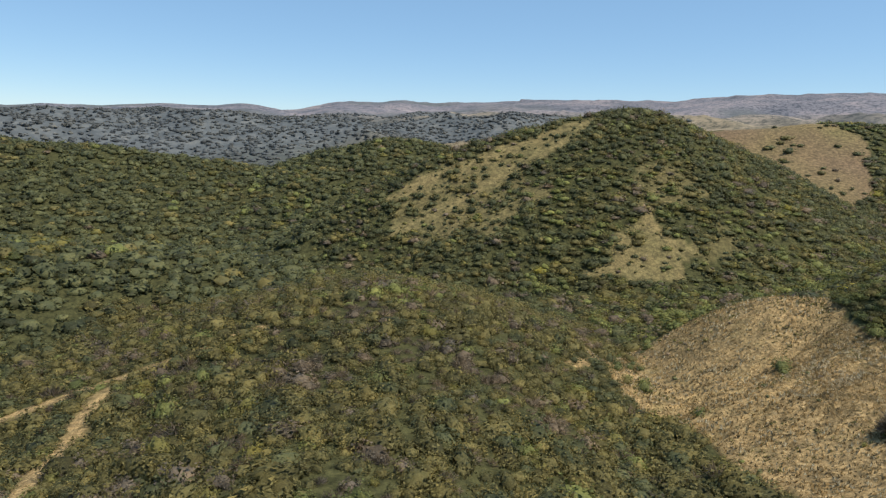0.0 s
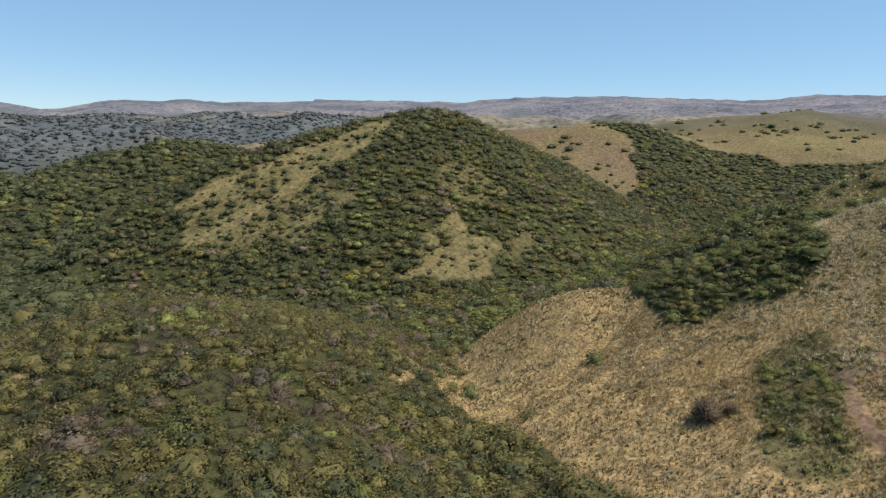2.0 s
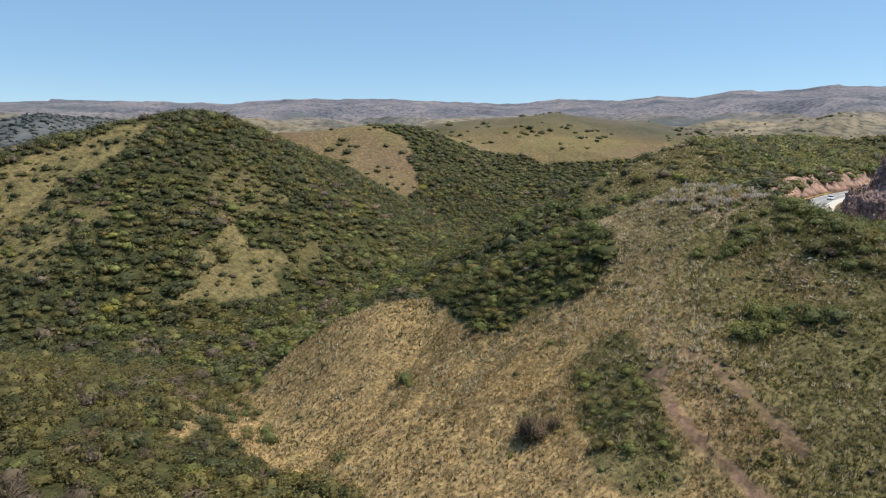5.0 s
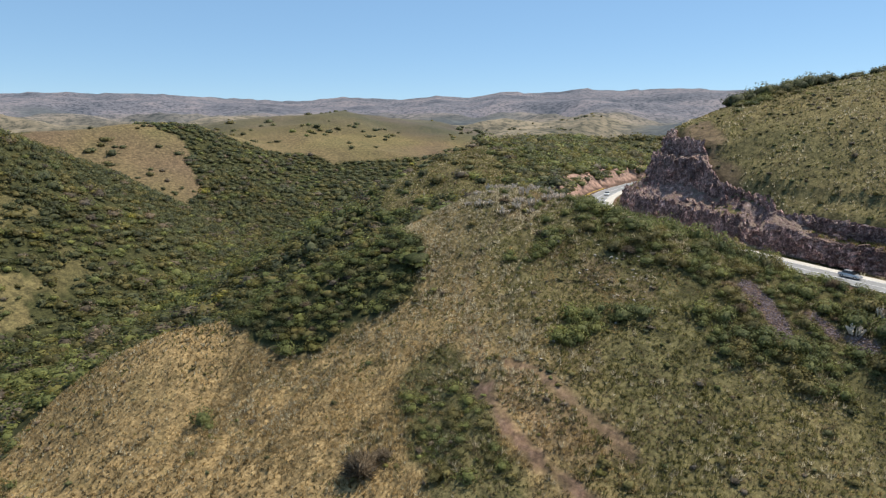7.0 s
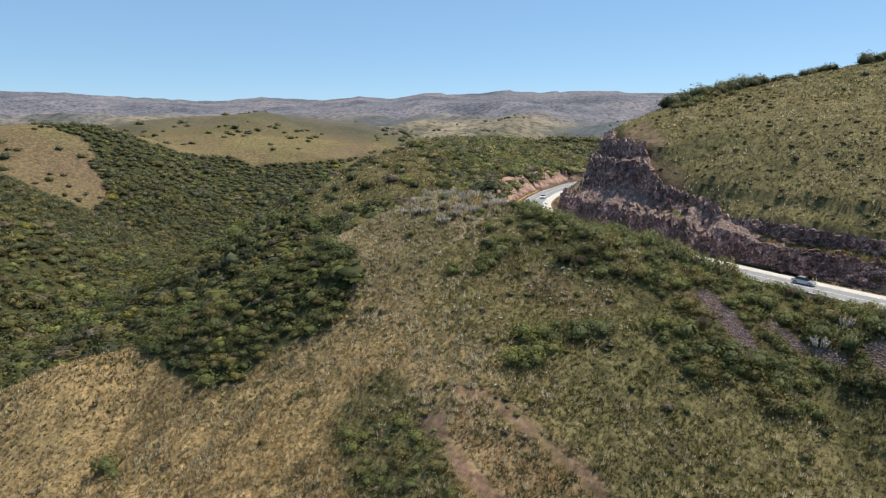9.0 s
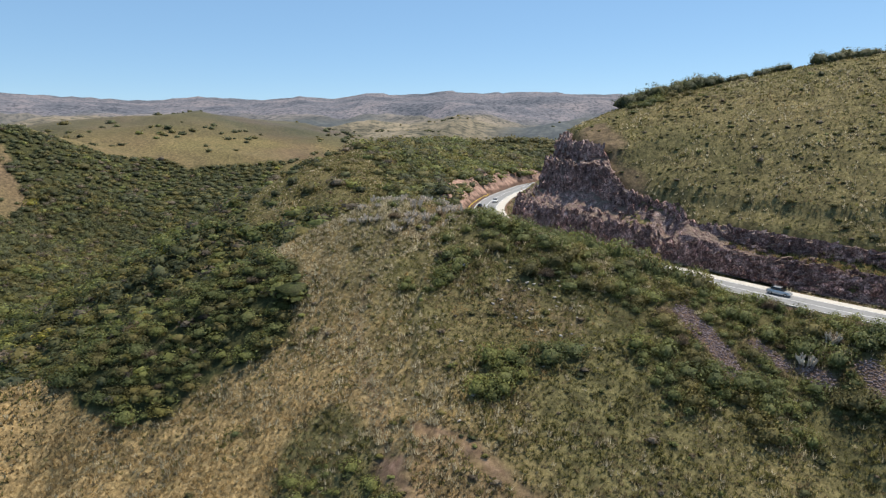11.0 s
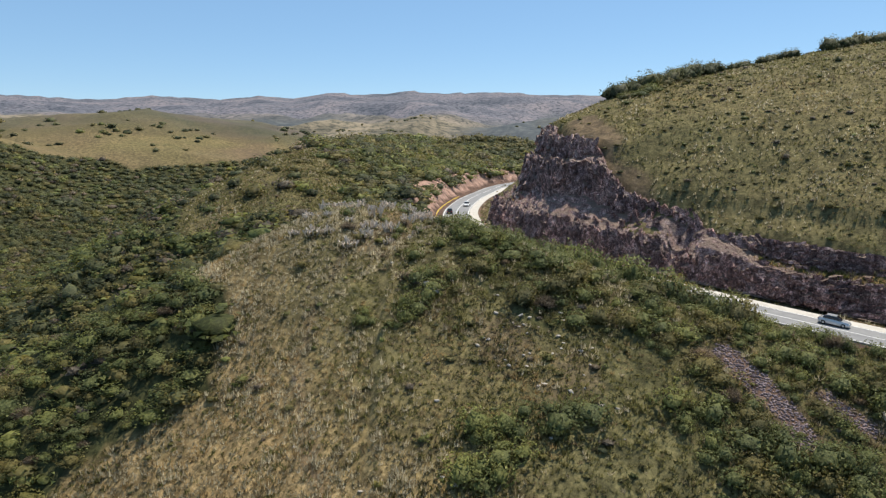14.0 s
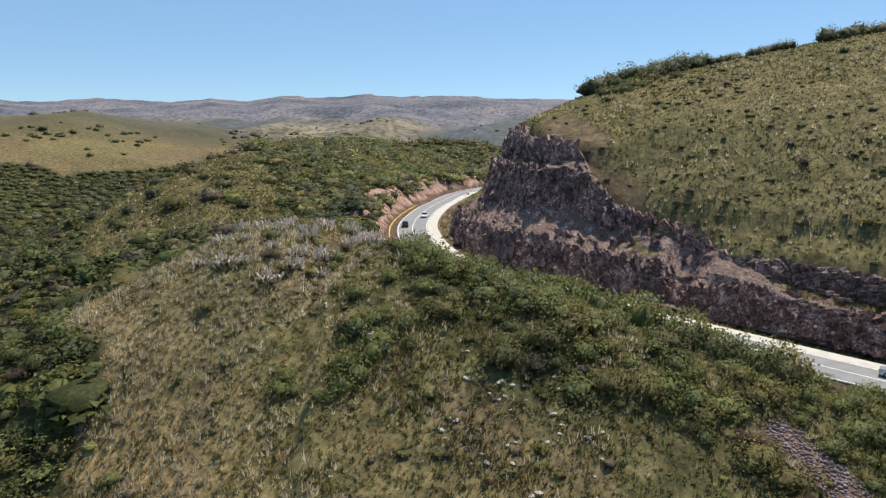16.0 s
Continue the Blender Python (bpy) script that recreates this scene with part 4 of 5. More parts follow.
# ---- grass ----
TUFTS = [tuft_shape(k, 12) for k in range(5)] + [tuft_shape(10 + k, 6) for k in range(3)]
rng = np.random.default_rng(9)
x, y = spread(rng, 84, 180, 25, 168, 0.56)
u, v = spread(rng, 50, 290, -30, 215, 0.74)
rest = ~((u > 84) & (u < 180) & (v > 25) & (v < 168))
x, y = np.concatenate([x, u[rest]]), np.concatenate([y, v[rest]])
m = (rng.uniform(size=len(x)) < np.where(grassland(x, y) > 0.5, 0.85, 0.0)) & off_road(x, y, 6.9) & ((bare_soil(x, y) < 0.4) | (along(x, y, ROAD)[0] < 9.2))
dist, side, _ = along(x, y, ROAD)
m &= ~((side > 0) & (dist < 30) & (dist > 8.6)) | (natural(x, y) < ground(x, y) + 0.7)
x, y = x[m], y[m]
lush = green_grass(x, y)
above = (side[m] > 0) & (dist[m] > 12)
green = np.interp(x, [98, 122], [0.14, 0.56]) + 0.7 * rough_noise(x, y, 11, 120, 4) + 0.3 * smooth_noise(x, y, 1.9, 121) + rng.normal(0, 0.14, len(x)) + 0.55 * lush
clump = 0.55 * smooth_noise(x, y, 2.3, 125) + 0.45 * smooth_noise(x, y, 6.0, 126)
# the rim's flank gets more pale plumes, partly to paint its backlit glow
pale = rng.uniform(size=len(x)) < np.clip(0.16 + 0.45 * rough_noise(x, y, 13, 130, 3) + 0.35 * clump - 0.14 * lush + 0.5 * strip(x, y, TRAIL, 2.0, 0.8, 80) + 0.55 * blob(x, y, 146, 136, 34, 13, 130, 0.4) + 0.26 * blob(x, y, 132, 120, 34, 22, 40, 0.5) + above * (0.1 + 0.3 * (1 - lush)), 0.02, 0.7)
withered = rng.uniform(size=len(x)) < np.clip(0.2 + 0.7 * rough_noise(x, y, 5, 150, 3), 0.03, 0.7)
bears = np.where(pale, 2, np.where(withered, 3, np.where(green > 0.55, 1, 0)))
size = rng.uniform(0.36, 0.8, len(x)) * (1 + 0.6 * clump) * np.where(above, np.where(pale, 0.8, 0.75), 1.0)
close = (x > 84) & (x < 180) & (y > 25) & (y < 168)
scatter("grass_tussocks", TUFTS, [GRASS_DRY, GRASS_GREEN, GRASS_PALE, GRASS_BROWN], x, y, size, rng.uniform(0.7, 1.15, len(x)) * np.where(pale, 1.25, 1.0), bears,
        "dry straw-coloured tussock grass on the open slopes", "grass", 0.02, np.where(close, rng.integers(0, 5, len(x)), rng.integers(5, 8, len(x))), 9)


# ---- single bushes and trees ----
def stems(rng, count, height, thick):
    """Tapered stems that lean out of one foot, as one bmesh."""
    bm = bmesh.new()
    for k in range(count):
        a, lean = rng.uniform(0, 6.28), rng.uniform(0.1, 0.55)
        points = [(0.06 * math.cos(a), 0.06 * math.sin(a), -0.25), (lean * 0.4 * math.cos(a), lean * 0.4 * math.sin(a), height * 0.45), (lean * math.cos(a), lean * math.sin(a), height)]
        rings = []
        for q, r in zip(points, (thick, thick * 0.7, thick * 0.25)):
            rings.append([bm.verts.new((q[0] + r * math.cos(t), q[1] + r * math.sin(t), q[2])) for t in (0, 1.26, 2.51, 3.77, 5.03)])
        for low, high in zip(rings[:-1], rings[1:]):
            for i in range(5):
                bm.faces.new((low[i], low[(i + 1) % 5], high[(i + 1) % 5], high[i]))
    return bm


BUSH_LABELS = {
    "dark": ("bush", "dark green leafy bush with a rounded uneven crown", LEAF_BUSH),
    "olive": ("shrub", "olive green bush with a broad loose crown", LEAF_OLIVE),
    "fresh": ("leafy_bush", "fresh green leafy bush standing in dry grass", LEAF_FRESH),
    "brown": ("bare_bush", "grey-brown leafless bush of fine dry twigs", LEAF_BROWN),
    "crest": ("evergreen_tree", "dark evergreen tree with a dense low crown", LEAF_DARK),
    "lime": ("autumn_tree", "yellow-green bush with thin foliage", LEAF_LIME),
    "yellow": ("tree", "tree with bright yellow autumn leaves", LEAF_YELLOW),
}


def make_bush(kind, seed):
    """One bush a metre in radius: stems and a crown of many leaf clumps."""
    rng = np.random.default_rng(seed)
    name, label, leaf = BUSH_LABELS[kind]
    thing = tagged(new(name), label, "tree" if "tree" in name else "bush")
    part("trunk", stems(rng, 3, 0.8, 0.06), BARK, thing)
    v, f, way = twig_shape(seed, 800, 0.016) if kind == "brown" else crown_shape(seed, 9, 390, 0.082, 0.12, 0.82 if kind == "crest" else 0.6)
    if kind == "brown":
        v2, f2, way2 = crown_shape(seed + 1, 5, 150, 0.07, 0.2, 0.45)
        v, f, way = np.concatenate([v, v2 * (0.88, 0.88, 0.8)]), np.concatenate([f, f2 + len(v)]), np.concatenate([way, way2])
    crown = new("crown", mesh_of("crown", v, f, [leaf], normals=way))
    crown.parent = thing
    return thing


BUSHES = {kind: [make_bush(kind, 300 + 10 * k + j) for j in range(5)] for k, kind in enumerate(BUSH_LABELS)}
USED = set()


def plant(kind, x, y, radius, tall, rng, group="bushes on the slope", z=None):
    """A bush of that kind on the ground."""
    source = BUSHES[kind][int(rng.integers(0, 5))]
    z = float(ground(np.array([x]), np.array([y]))[0]) if z is None else float(z)
    m = pose(x, y, z - 0.08 * radius, 0, 0, float(rng.uniform(0, 360)))
    if source.name in USED:
        ob = copy_thing(source, m)
    else:
        ob = source
        ob.matrix_basis = m
        USED.add(source.name)
    ob.scale = (radius, radius * rng.uniform(0.85, 1.1), radius * tall)
    return tagged(ob, group=group)


def thicket(corners, count, radius, share, seed, group, apart=0.9, tall=(0.75, 1.1), clear=7.5):
    """Bushes set at random inside an outline, none on top of another."""
    rng = np.random.default_rng(seed)
    low, high = np.min(corners, axis=0), np.max(corners, axis=0)
    tries = rng.uniform(low, high, (4000, 2))
    sizes = radius[0] + (radius[1] - radius[0]) * rng.uniform(0, 1, 4000) ** 1.6
    good = (inside(tries[:, 0], tries[:, 1], corners, 0.0) > 0.5) & (along(tries[:, 0], tries[:, 1], ROAD)[0] > clear + sizes * 0.6) & np.all([along(tries[:, 0], tries[:, 1], line)[0] > width * 0.9 + 0.55 * sizes for line, width in SCREE_PATCHES], axis=0)
    stood = np.zeros((0, 3))
    for (x, y), r in zip(tries[good], sizes[good]):
        if len(stood) < count and not (np.hypot(stood[:, 0] - x, stood[:, 1] - y) < apart * (r + stood[:, 2]) * 0.8).any():
            stood = np.vstack([stood, (x, y, r)])
    levels = ground(stood[:, 0], stood[:, 1])
    odds = np.array(list(share.values())) / sum(share.values())
    for (x, y, r), z in zip(stood, levels):
        plant(rng.choice(list(share), p=odds), x, y, r, rng.uniform(*tall), rng, group, z)


VERGE = [(153, 58), (159, 58), (164, 66), (172, 80), (180, 94), (190, 104), (196, 110), (190, 114), (178, 104), (168, 92), (159, 76)]
thicket(COPSE, 160, (1.3, 3.3), {"dark": 2.4, "olive": 2.2, "fresh": 4.2, "brown": 0.7, "lime": 0.7}, 1, "trees of the copse in the hollow", 0.42, (0.5, 0.85))
BELT = [(150, 96), (160, 104), (172, 110), (190, 118), (200, 106), (186, 88), (172, 72), (164, 56), (156, 36), (146, 8), (128, 8), (130, 40), (137, 58), (141, 72), (144, 86)]
thicket(BELT, 400, (0.8, 2.6), {"dark": 3, "olive": 1.4, "fresh": 3.4, "brown": 0.5}, 2, "bushes below the road", 0.5, (0.6, 1.1))
thicket([(138, 8), (144, 8), (155, 40), (166, 66), (160, 68), (146, 36)], 70, (0.7, 1.9), {"dark": 3, "olive": 1, "fresh": 2.4, "brown": 0.4}, 16, "bushes below the road", 0.4, (0.9, 1.3), 5.0)
thicket(VERGE, 60, (2.0, 3.0), {"dark": 3, "olive": 1, "fresh": 2.4}, 12, "bushes below the road", 0.45, (1.35, 1.75))
thicket([(118, 92), (117, 87), (126, 82), (128, 76), (131, 78), (126, 90)], 20, (1.2, 2.6), {"dark": 3, "fresh": 2}, 3, "bushes on the slope", 0.55)
thicket([(134, 70), (126, 66), (124, 60), (128, 55), (123, 50), (124, 44), (132, 46), (138, 60)], 44, (1.1, 2.7), {"dark": 3.5, "olive": 1, "fresh": 1.6, "brown": 0.3}, 4, "bushes on the slope", 0.55)
thicket([(104, 114), (107, 107), (102, 96), (88, 85), (85, 95), (96, 107)], 70, (0.5, 1.9), {"fresh": 2, "olive": 2.4, "dark": 1.4}, 5, "bushes on the slope", 0.6, (0.5, 0.9))
thicket([(136, 104), (140, 114), (146, 112), (153, 103), (148, 97), (142, 99)], 18, (0.9, 2.3), {"fresh": 2.5, "dark": 2, "olive": 1}, 6, "bushes on the slope", 0.6)
thicket([(60, 170), (54, 186), (64, 208), (76, 212), (72, 196), (66, 176)], 14, (1.4, 2.8), {"dark": 3, "olive": 2}, 7, "bushes at the gully", 0.85)
thicket([(243, 84), (249, 87), (256, 74), (263, 58), (257, 55), (249, 68)], 34, (2.0, 3.5), {"crest": 1}, 8, "dark trees along the hill crest", 0.36, (0.95, 1.3))
thicket([(257, 55), (264, 56), (269, 36), (264, 34)], 22, (1.2, 2.2), {"crest": 1}, 13, "dark trees along the hill crest", 0.4, (0.7, 1.0))
thicket([(263, 28), (270, 30), (276, 6), (288, -40), (278, -40), (267, 6)], 40, (1.8, 3.3), {"crest": 1}, 14, "dark trees along the hill crest", 0.38, (0.75, 1.1))
thicket([(235, 82), (243, 80), (247, 68), (240, 69)], 11, (1.4, 2.4), {"dark": 2, "fresh": 1, "olive": 1}, 15, "bushes on the slope", 0.55, (0.7, 1.0))
thicket([(226, 150), (240, 152), (300, 156), (350, 158), (350, 170), (290, 172), (240, 168), (224, 160)], 34, (1.6, 3.2), {"dark": 4, "olive": 1.5, "fresh": 0.6}, 9, "trees above the pink bank", 0.8)
thicket([(150, 100), (172, 112), (182, 124), (176, 134), (164, 130), (152, 108)], 30, (0.7, 1.7), {"olive": 2, "brown": 1.0, "dark": 2, "fresh": 2}, 10, "bushes on the knoll", 1.0)
rng = np.random.default_rng(21)
for kind, x, y, r, tall in (
    ("dark", 95.5, 163.5, 2.8, 0.95), ("dark", 93.5, 159.0, 1.6, 0.8), ("fresh", 66.5, 146.0, 2.3, 0.9), ("brown", 87.0, 111.5, 3.9, 1.15), ("brown", 90.5, 109.5, 2.2, 0.8), ("dark", 76.0, 208.0, 2.2, 0.9), ("olive", 100.0, 101.0, 1.8, 0.7),
    ("fresh", 104.5, 104.0, 1.9, 0.8), ("dark", 110.0, 128.0, 1.1, 0.6), ("dark", 133.0, 127.0, 1.2, 0.7), ("fresh", 143.5, 105.5, 1.9, 1.0), ("dark", 237.0, 75.0, 2.0, 0.8), ("dark", 232.0, 79.0, 1.6, 0.8),
    ("olive", 244.0, 64.0, 1.8, 0.7), ("dark", 168.0, 140.0, 1.6, 0.9), ("olive", 151.0, 127.0, 1.4, 0.8), ("olive", 160.0, 47.0 + 30, 1.3, 1.1), ("brown", 25.0, 175.0, 2.8, 0.8), ("dark", -10.0, 140.0, 3.2, 0.8),
    ("yellow", 354.0, 495.0, 5.0, 0.8), ("lime", 318.0, 383.0, 4.0, 0.9), ("yellow", 225.0, 392.0, 3.2, 0.9), ("lime", 423.0, 448.0, 5.0, 0.9), ("yellow", 60.0, 319.0, 3.4, 0.9), ("lime", 250.0, 300.0, 4.0, 0.8), ("lime", 205.0, 330.0, 3.6, 0.8),
    ("lime", 190.0, 260.0, 4.2, 0.8), ("lime", 172.0, 232.0, 3.8, 0.8), ("lime", 240.0, 262.0, 4.4, 0.8), ("yellow", 205.0, 232.0, 3.0, 0.8), ("lime", 160.0, 282.0, 4.4, 0.8), ("lime", 280.0, 318.0, 4.6, 0.8), ("lime", 150.0, 215.0, 3.4, 0.8),
):
    plant(kind, x, y, r, tall, rng, "yellow autumn trees" if kind in ("yellow", "lime") else "single bushes in the grass")
for kind in BUSHES:
    for ob in BUSHES[kind]:
        if ob.name not in USED:
            for child in list(ob.children):
                bpy.data.objects.remove(child)
            bpy.data.objects.remove(ob)


# ---- pale plants on the knoll ----
def pale_plant(seed):
    """A clump of upright pale stems with short side arms, on a dark foot."""
    rng = np.random.default_rng(seed)
    thing = tagged(new("pale_shrub"), "pale grey shrub of stiff upright stems", "shrub", "pale shrubs on the knoll")
    for k in range(20):
        bm = bmesh.new()
        a, r = rng.uniform(0, 6.28), math.sqrt(rng.uniform(0, 1)) * 0.9
        lean = rng.uniform(0.0, 0.35) + 0.35 * r
        h, w = rng.uniform(0.7, 1.3) * (1.5 - 0.7 * r), rng.uniform(0.07, 0.13)
        foot = Vector((r * math.cos(a), r * math.sin(a), -0.2))
        for start, reach, up, thick in ((foot, lean, h, w), (foot + Vector((lean * 0.5 * math.cos(a), lean * 0.5 * math.sin(a), h * 0.5)), 0.3, h * 0.4, w * 0.8), (foot + Vector((lean * 0.4 * math.cos(a), lean * 0.4 * math.sin(a), h * 0.4)), -0.25, h * 0.4, w * 0.8)):
            tip = start + Vector((reach * math.cos(a), reach * math.sin(a), up))
            rings = [[bm.verts.new(q + Vector((t * math.cos(b), t * math.sin(b), 0))) for b in (0, 1.57, 3.14, 4.71)] for q, t in ((start, thick), ((start + tip) / 2 + Vector((0.02, 0.03, 0)), thick * 1.1), (tip, thick * 0.6))]
            for low, high in zip(rings[:-1], rings[1:]):
                for i in range(4):
                    bm.faces.new((low[i], low[(i + 1) % 4], high[(i + 1) % 4], high[i]))
            bm.faces.new(rings[-1])
        part("stem", bm, TWIG_PALE, thing)
    v, f, way = crown_shape(seed, 4, 60, 0.12)
    foliage = new("undergrowth", mesh_of("undergrowth", v * (0.8, 0.8, 0.3), f, [LEAF_OLIVE], normals=way))
    foliage.parent = thing
    return thing


rng = np.random.default_rng(31)
PALE = [pale_plant(500 + k) for k in range(4)]
spots = [(150.5, 41.5), (143.0, 40.0), (139.5, 43.5)]
while len(spots) < 38:
    x, y = rng.uniform((156, 106), (186, 142))
    if blob(np.array([x]), np.array([y]), 168, 120, 15, 10, -50, 0.3)[0] > 0.5 and all(math.hypot(x - a, y - b) > 1.8 for a, b in spots):
        spots.append((x, y))
for k, (x, y) in enumerate(spots):
    size = rng.uniform(0.8, 1.5)
    m = pose(x, y, float(ground(np.array([x]), np.array([y]))[0]), 0, 0, rng.uniform(0, 360))
    ob = PALE[k] if k < 4 else copy_thing(PALE[k % 4], m)
    ob.matrix_basis = m
    ob.scale = (size, size, size * rng.uniform(0.8, 1.15))


# ---- stones ----
def stone_mesh(seed, flat):
    rng = np.random.default_rng(seed)
    bm = bmesh.new()
    bmesh.ops.create_icosphere(bm, subdivisions=1, radius=1.0)
    for v in bm.verts:
        v.co = Vector((v.co.x * 1.2, v.co.y * 0.8, v.co.z * flat)) * float(rng.uniform(0.7, 1.15))
    me = bpy.data.meshes.new("stone")
    bm.to_mesh(me)
    bm.free()
    me.materials.append(STONE)
    return me


STONES = [stone_mesh(600 + k, 0.45 + 0.1 * (k % 3)) for k in range(6)]
rng = np.random.default_rng(41)
for k in range(70):
    cx, cy, spread_by = ((138, 91, 3.5), (140, 87, 3.5), (134, 80, 3.0), (120, 98, 14.0), (160, 112, 9.0))[k % 5]
    x, y = rng.normal((cx, cy), spread_by)
    size = rng.uniform(0.14, 0.42) * (1.7 if k in (1, 3, 12) else 1.0)
    z = float(ground(np.array([x]), np.array([y]))[0])
    ob = new("stone", STONES[k % 6])
    ob.matrix_world = pose(x, y, z + 0.12 * size, rng.uniform(-15, 15), rng.uniform(-15, 15), rng.uniform(0, 360)) @ Matrix.Diagonal((size, size, size, 1))
    tagged(ob, "pale weathered stone lying in the grass", "stone", "loose stones on the slope")

outcrop = tagged(new("rock_outcrop"), "grey rock outcrop of tilted slabs beside a green bush", "rock")
outcrop.matrix_world = pose(147.0, 103.0, float(ground(np.array([147.0]), np.array([103.0]))[0]), 0, 0, 35)
for k, (x, y, z, sx, sy, sz) in enumerate(((0, 0, 0.3, 1.5, 0.8, 0.5), (1.2, 0.3, 0.5, 1.2, 0.6, 0.45), (-1.1, -0.3, 0.2, 0.9, 0.7, 0.4), (0.4, -0.8, 0.15, 1.0, 0.5, 0.35), (0.5, 0.5, 0.75, 1.0, 0.5, 0.3))):
    bm = bmesh.new()
    bmesh.ops.create_cube(bm, size=1.6)
    for v in bm.verts:
        v.co = Vector((v.co.x * sx * random.uniform(0.7, 1.1), v.co.y * sy * random.uniform(0.7, 1.1), v.co.z * sz * random.uniform(0.7, 1.2)))
    bmesh.ops.bevel(bm, geom=bm.edges[:], offset=0.08, segments=1, affect="EDGES")
    slab = part("slab", bm, STONE, outcrop)
    slab.matrix_basis = pose(x, y, z, random.uniform(-15, 15), random.uniform(-20, 5), random.uniform(-25, 25))

rng = np.random.default_rng(51)
x, y = spread(rng, 126, 150, 28, 68, 0.27)
m = rng.uniform(size=len(x)) < scree_amount(x, y) * 0.9
x, y = x[m], y[m]
CHIP = [(ICO_V * np.random.default_rng(700 + k).uniform(0.6, 1.1, (12, 1)) * (1.0, 0.8, 0.6), ICO_F, ICO_V) for k in range(4)]
scatter("scree", CHIP, [SCREE], x, y, rng.uniform(0.11, 0.3, len(x)), np.full(len(x), 1.0), np.zeros(len(x), int), "loose purple rubble tipped down below the road", "scree", -0.1, seed=51)


# ---- cars ----
PAINTS = {"white": plain_material("white_car_paint", (0.72, 0.72, 0.72), (0.80, 0.80, 0.80), 3.0, 0.25, 0.5), "silver": plain_material("silver_car_paint", (0.45, 0.46, 0.48), (0.52, 0.53, 0.55), 3.0, 0.25, 0.6, 0, 0.5),
          "dark": plain_material("dark_car_paint", (0.015, 0.016, 0.02), (0.025, 0.026, 0.03), 3.0, 0.2, 0.6)}
GLASS = plain_material("dark_car_glass", (0.01, 0.012, 0.014), (0.02, 0.022, 0.025), 2.0, 0.05, 0.8)
TYRE = plain_material("tyre_rubber", (0.015, 0.015, 0.015), (0.03, 0.03, 0.03), 0.3)
RIM = plain_material("wheel_rim", (0.4, 0.4, 0.41), (0.5, 0.5, 0.51), 0.3, 0.35, 0.5, 0, 0.7)
LAMP_RED = plain_material("red_lamp_glass", (0.35, 0.01, 0.01), (0.45, 0.02, 0.02), 0.3, 0.2, 0.5)
LAMP_CLEAR = plain_material("clear_lamp_glass", (0.6, 0.6, 0.6), (0.75, 0.75, 0.75), 0.3, 0.15, 0.6)


def lofted(sections, bevel=0.06):
    """A body from cross-sections (x, half width at the foot, half width at the top, foot, top)."""
    bm = bmesh.new()
    rings = [[bm.verts.new(q) for q in ((x, -a, lo), (x, -a * 1.02, (lo + hi) / 2), (x, -b, hi), (x, b, hi), (x, a * 1.02, (lo + hi) / 2), (x, a, lo))] for x, a, b, lo, hi in sections]
    for p, q in zip(rings[:-1], rings[1:]):
        for i in range(6):
            bm.faces.new((p[i], p[(i + 1) % 6], q[(i + 1) % 6], q[i]))
    bm.faces.new(rings[0][::-1])
    bm.faces.new(rings[-1])
    bmesh.ops.recalc_face_normals(bm, faces=bm.faces[:])
    bmesh.ops.bevel(bm, geom=bm.edges[:], offset=bevel, segments=2, affect="EDGES")
    return bm


def block(sx, sy, sz):
    bm = bmesh.new()
    bmesh.ops.create_cube(bm, size=1.0)
    bmesh.ops.scale(bm, vec=(sx, sy, sz), verts=bm.verts[:])
    bmesh.ops.bevel(bm, geom=bm.edges[:], offset=min(sx, sy, sz) * 0.2, segments=1, affect="EDGES")
    return bm


def disc(radius, width):
    bm = bmesh.new()
    bmesh.ops.create_cone(bm, cap_ends=True, segments=18, radius1=radius, radius2=radius, depth=width)
    bmesh.ops.rotate(bm, cent=(0, 0, 0), matrix=Matrix.Rotation(radians(90), 3, "X"), verts=bm.verts[:])
    bmesh.ops.bevel(bm, geom=[e for e in bm.edges if abs(e.verts[0].co.y - e.verts[1].co.y) < 1e-5], offset=width * 0.15, segments=1, affect="EDGES")
    return bm


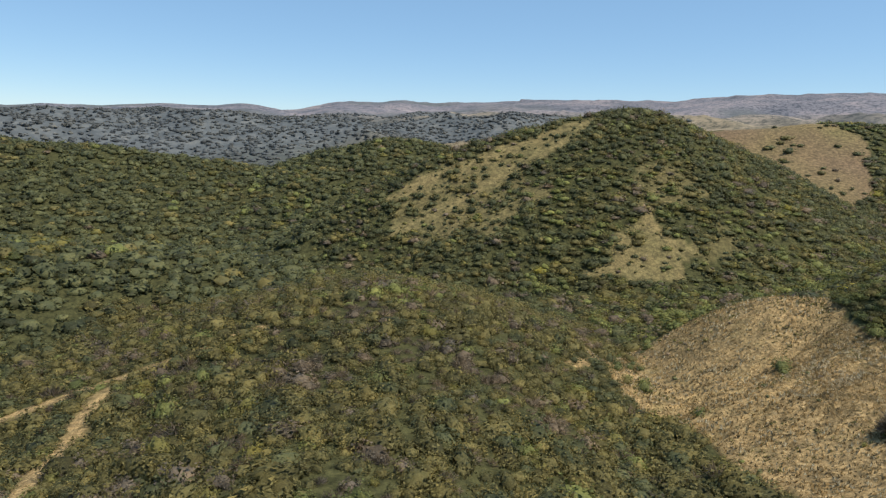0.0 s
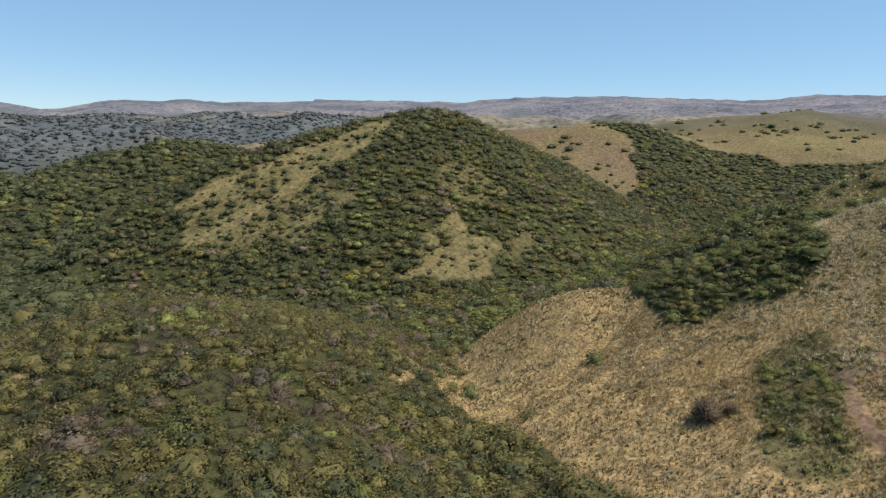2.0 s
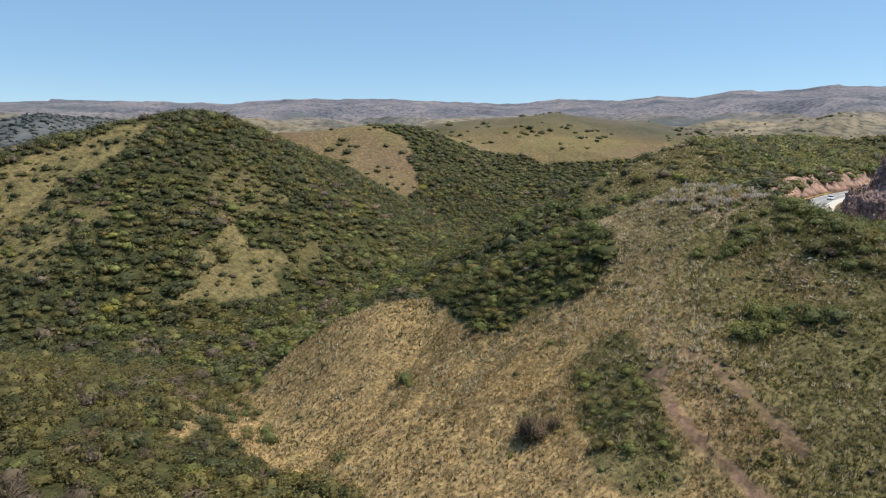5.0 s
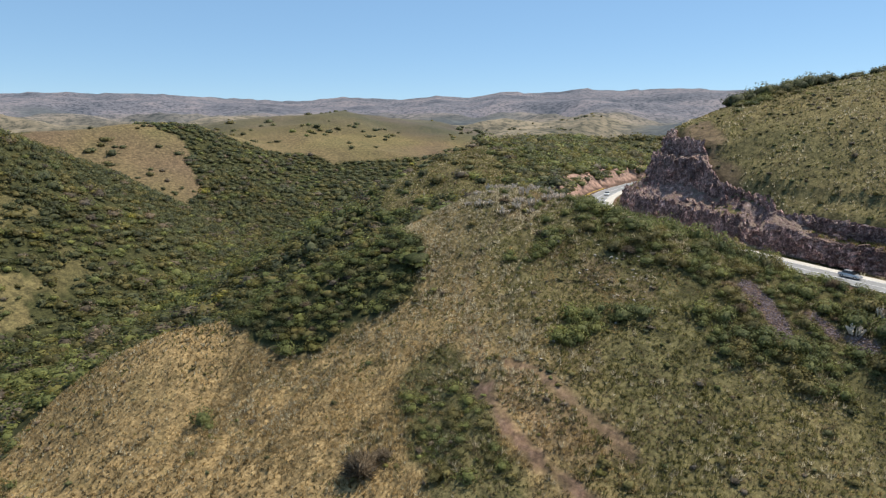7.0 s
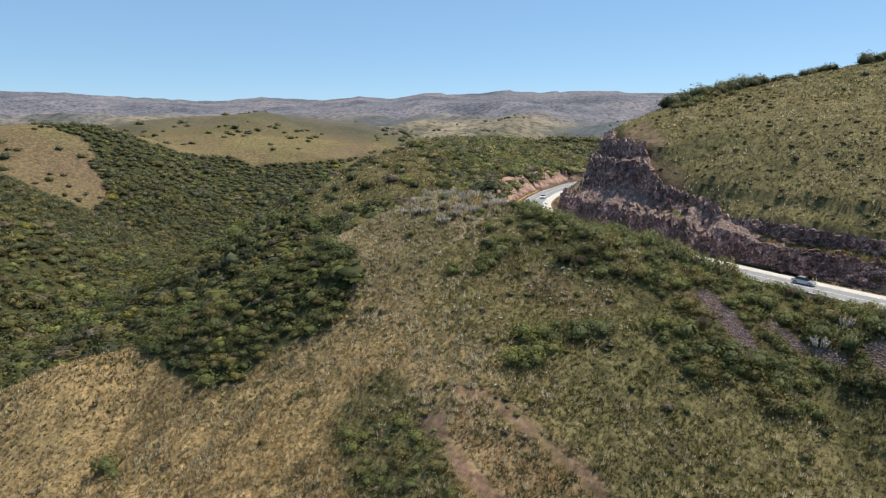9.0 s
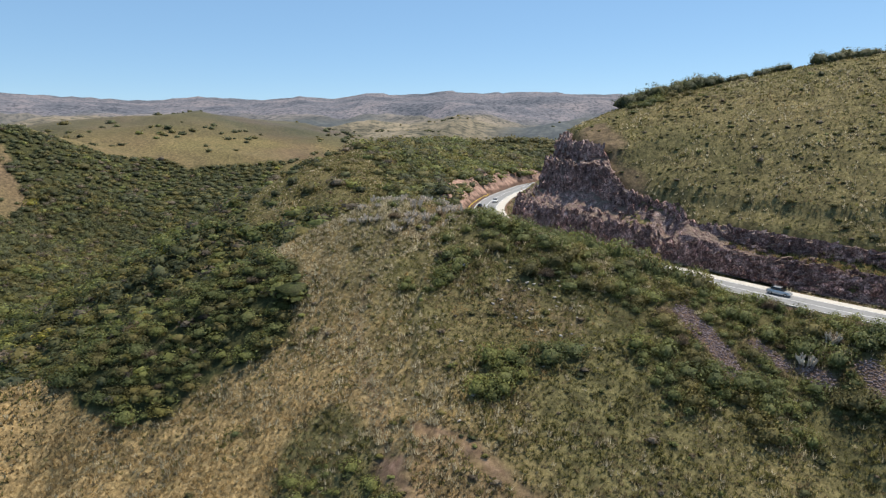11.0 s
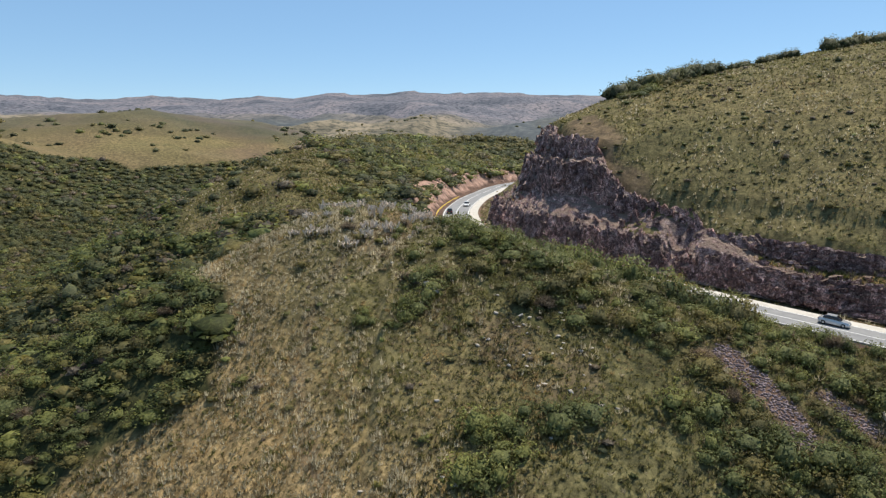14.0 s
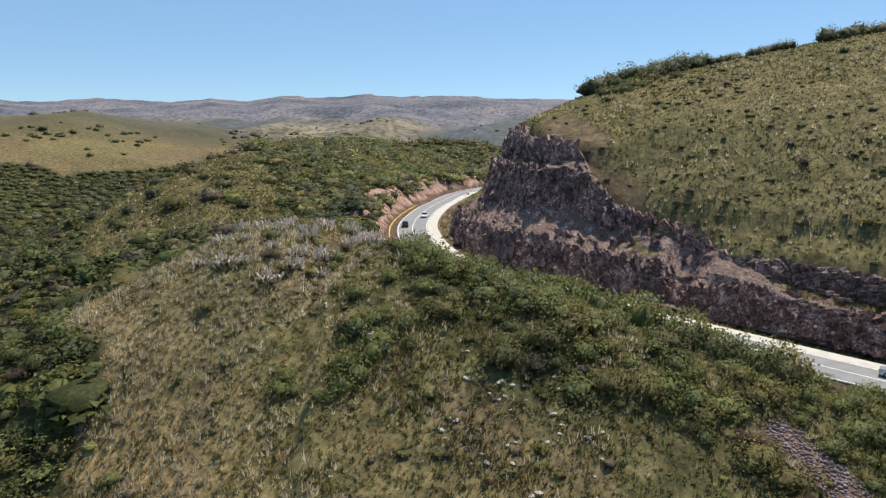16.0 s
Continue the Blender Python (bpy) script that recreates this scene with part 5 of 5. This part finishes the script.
def car(paint, label, at, offset, back=False, estate=False):
    """A car on the road, at that share of the road's points and offset to its right."""
    thing = tagged(new("car"), label, "car", "cars on the road")
    k = int(at * (len(ROAD_FINE) - 2))
    p, q = Vector(ROAD_FINE[k]), Vector(ROAD_FINE[k + 1])
    way = (q - p).normalized()
    spot = p + Vector((way.y, -way.x, 0)) * offset
    thing.matrix_world = pose(spot.x, spot.y, spot.z + 0.01, 0, -math.degrees(math.asin(way.z)) * (-1 if back else 1), math.degrees(math.atan2(way.y, way.x)) + (180 if back else 0))
    coat = PAINTS[paint]
    part("body", lofted([(-2.1, 0.78, 0.72, 0.32, 0.86), (-1.9, 0.84, 0.78, 0.24, 0.95), (-0.6, 0.86, 0.80, 0.22, 0.96), (0.9, 0.86, 0.78, 0.22, 0.92), (1.85, 0.82, 0.72, 0.25, 0.80), (2.1, 0.72, 0.62, 0.32, 0.66)]), coat, thing)
    tail = -2.0 if estate else -1.45
    part("cabin", lofted([(tail, 0.74, 0.60, 0.93, 1.15), (tail + 0.35, 0.76, 0.60, 0.93, 1.44), (0.25, 0.76, 0.60, 0.93, 1.45), (0.95, 0.76, 0.64, 0.90, 0.98)], 0.04), GLASS, thing)
    roof = part("roof", block(1.35 if not estate else 1.8, 1.24, 0.07), coat, thing)
    roof.location = (-0.42 if not estate else -0.65, 0, 1.46)
    for x in (-1.3, 1.3):
        for y in (-0.78, 0.78):
            wheel = part("wheel", disc(0.32, 0.2), TYRE, thing)
            wheel.location = (x, y, 0.32)
            part("rim", disc(0.19, 0.215), RIM, wheel)
    for y in (-0.6, 0.6):
        lamp = part("headlight", block(0.14, 0.32, 0.14), LAMP_CLEAR, thing)
        lamp.location = (2.0, y, 0.64)
        lamp = part("tail_light", block(0.1, 0.26, 0.16), LAMP_RED, thing)
        lamp.location = (-2.07, y, 0.74)
    return thing


car("silver", "silver hatchback driving on the near stretch of road", 0.28, 1.6, True)
car("dark", "dark saloon car in the bend of the road", 0.66, -2.3)
car("white", "white car in the bend of the road", 0.72, 1.6, True)


# ---- grass on the ledges of the cut ----
rng = np.random.default_rng(61)
s, p, n = road_frame(0.7, 8, 80)
ledge = []
for low, high in ((11.6, 15.4), (17.4, 21.0)):
    for k in range(7):
        off = rng.uniform(low, high, len(s))
        spot = np.column_stack([p[:, :2] + n * off[:, None], p[:, 2] + cut_height(off, p[:, 1])])
        ledge.append(spot[(spot[:, 2] < natural(spot[:, 0], spot[:, 1]) - 0.3) & (rng.uniform(size=len(s)) < np.where(p[:, 1] < 71, 0.9, 0.05))])
ledge = np.concatenate(ledge)
verts, tris, mat, start = [], [], [], 0
for k, q in enumerate(ledge):
    v, f, _ = TUFTS[k % 6]
    size = rng.uniform(0.4, 0.9)
    verts.append(v * size + q + (0, 0, -0.25))
    tris.append(f + start)
    start += len(v)
    mat.append(np.full(len(f), rng.integers(0, 2)))
tagged(new("ledge_grass", mesh_of("ledge_grass", np.concatenate(verts), np.concatenate(tris), [GRASS_DRY, GRASS_GREEN], np.concatenate(mat))), "dry tussocks growing on the ledges of the rock cut", "grass", kind="stuff")


# ---- the far farmhouse ----
ROOF_TIN = plain_material("grey_tin_roof", (0.34, 0.33, 0.32), (0.48, 0.47, 0.45), 1.0, 0.5, 0.3)
WHITEWASH = plain_material("whitewashed_wall", (0.66, 0.64, 0.60), (0.80, 0.78, 0.74), 1.2)


def farmhouse(x, y, turn):
    """A low white house with a pitched tin roof, a door and windows."""
    thing = tagged(new("farmhouse"), "low whitewashed farmhouse with a grey tin roof among trees", "house")
    thing.matrix_world = pose(x, y, float(ground(np.array([x]), np.array([y]))[0]) - 0.2, 0, 0, turn)
    wall = part("wall", block(14, 7, 3.4), WHITEWASH, thing)
    wall.location = (0, 0, 1.7)
    bm = bmesh.new()
    ends = [[bm.verts.new((u, v, w)) for v, w in ((-3.9, 3.3), (0, 5.0), (3.9, 3.3), (0, 4.7))] for u in (-7.4, 7.4)]
    for i in range(4):
        bm.faces.new((ends[0][i], ends[0][(i + 1) % 4], ends[1][(i + 1) % 4], ends[1][i]))
    bm.faces.new(ends[0][::-1])
    bm.faces.new(ends[1])
    part("roof", bm, ROOF_TIN, thing)
    for k, u in enumerate((-5, -2, 1.5, 5)):
        hole = part("door" if k == 2 else "window", block(1.0, 0.1, 2.1 if k == 2 else 1.2), GLASS, thing)
        hole.location = (u, -3.52, 1.1 if k == 2 else 1.8)
    return thing


farmhouse(880.0, 1105.0, 30)
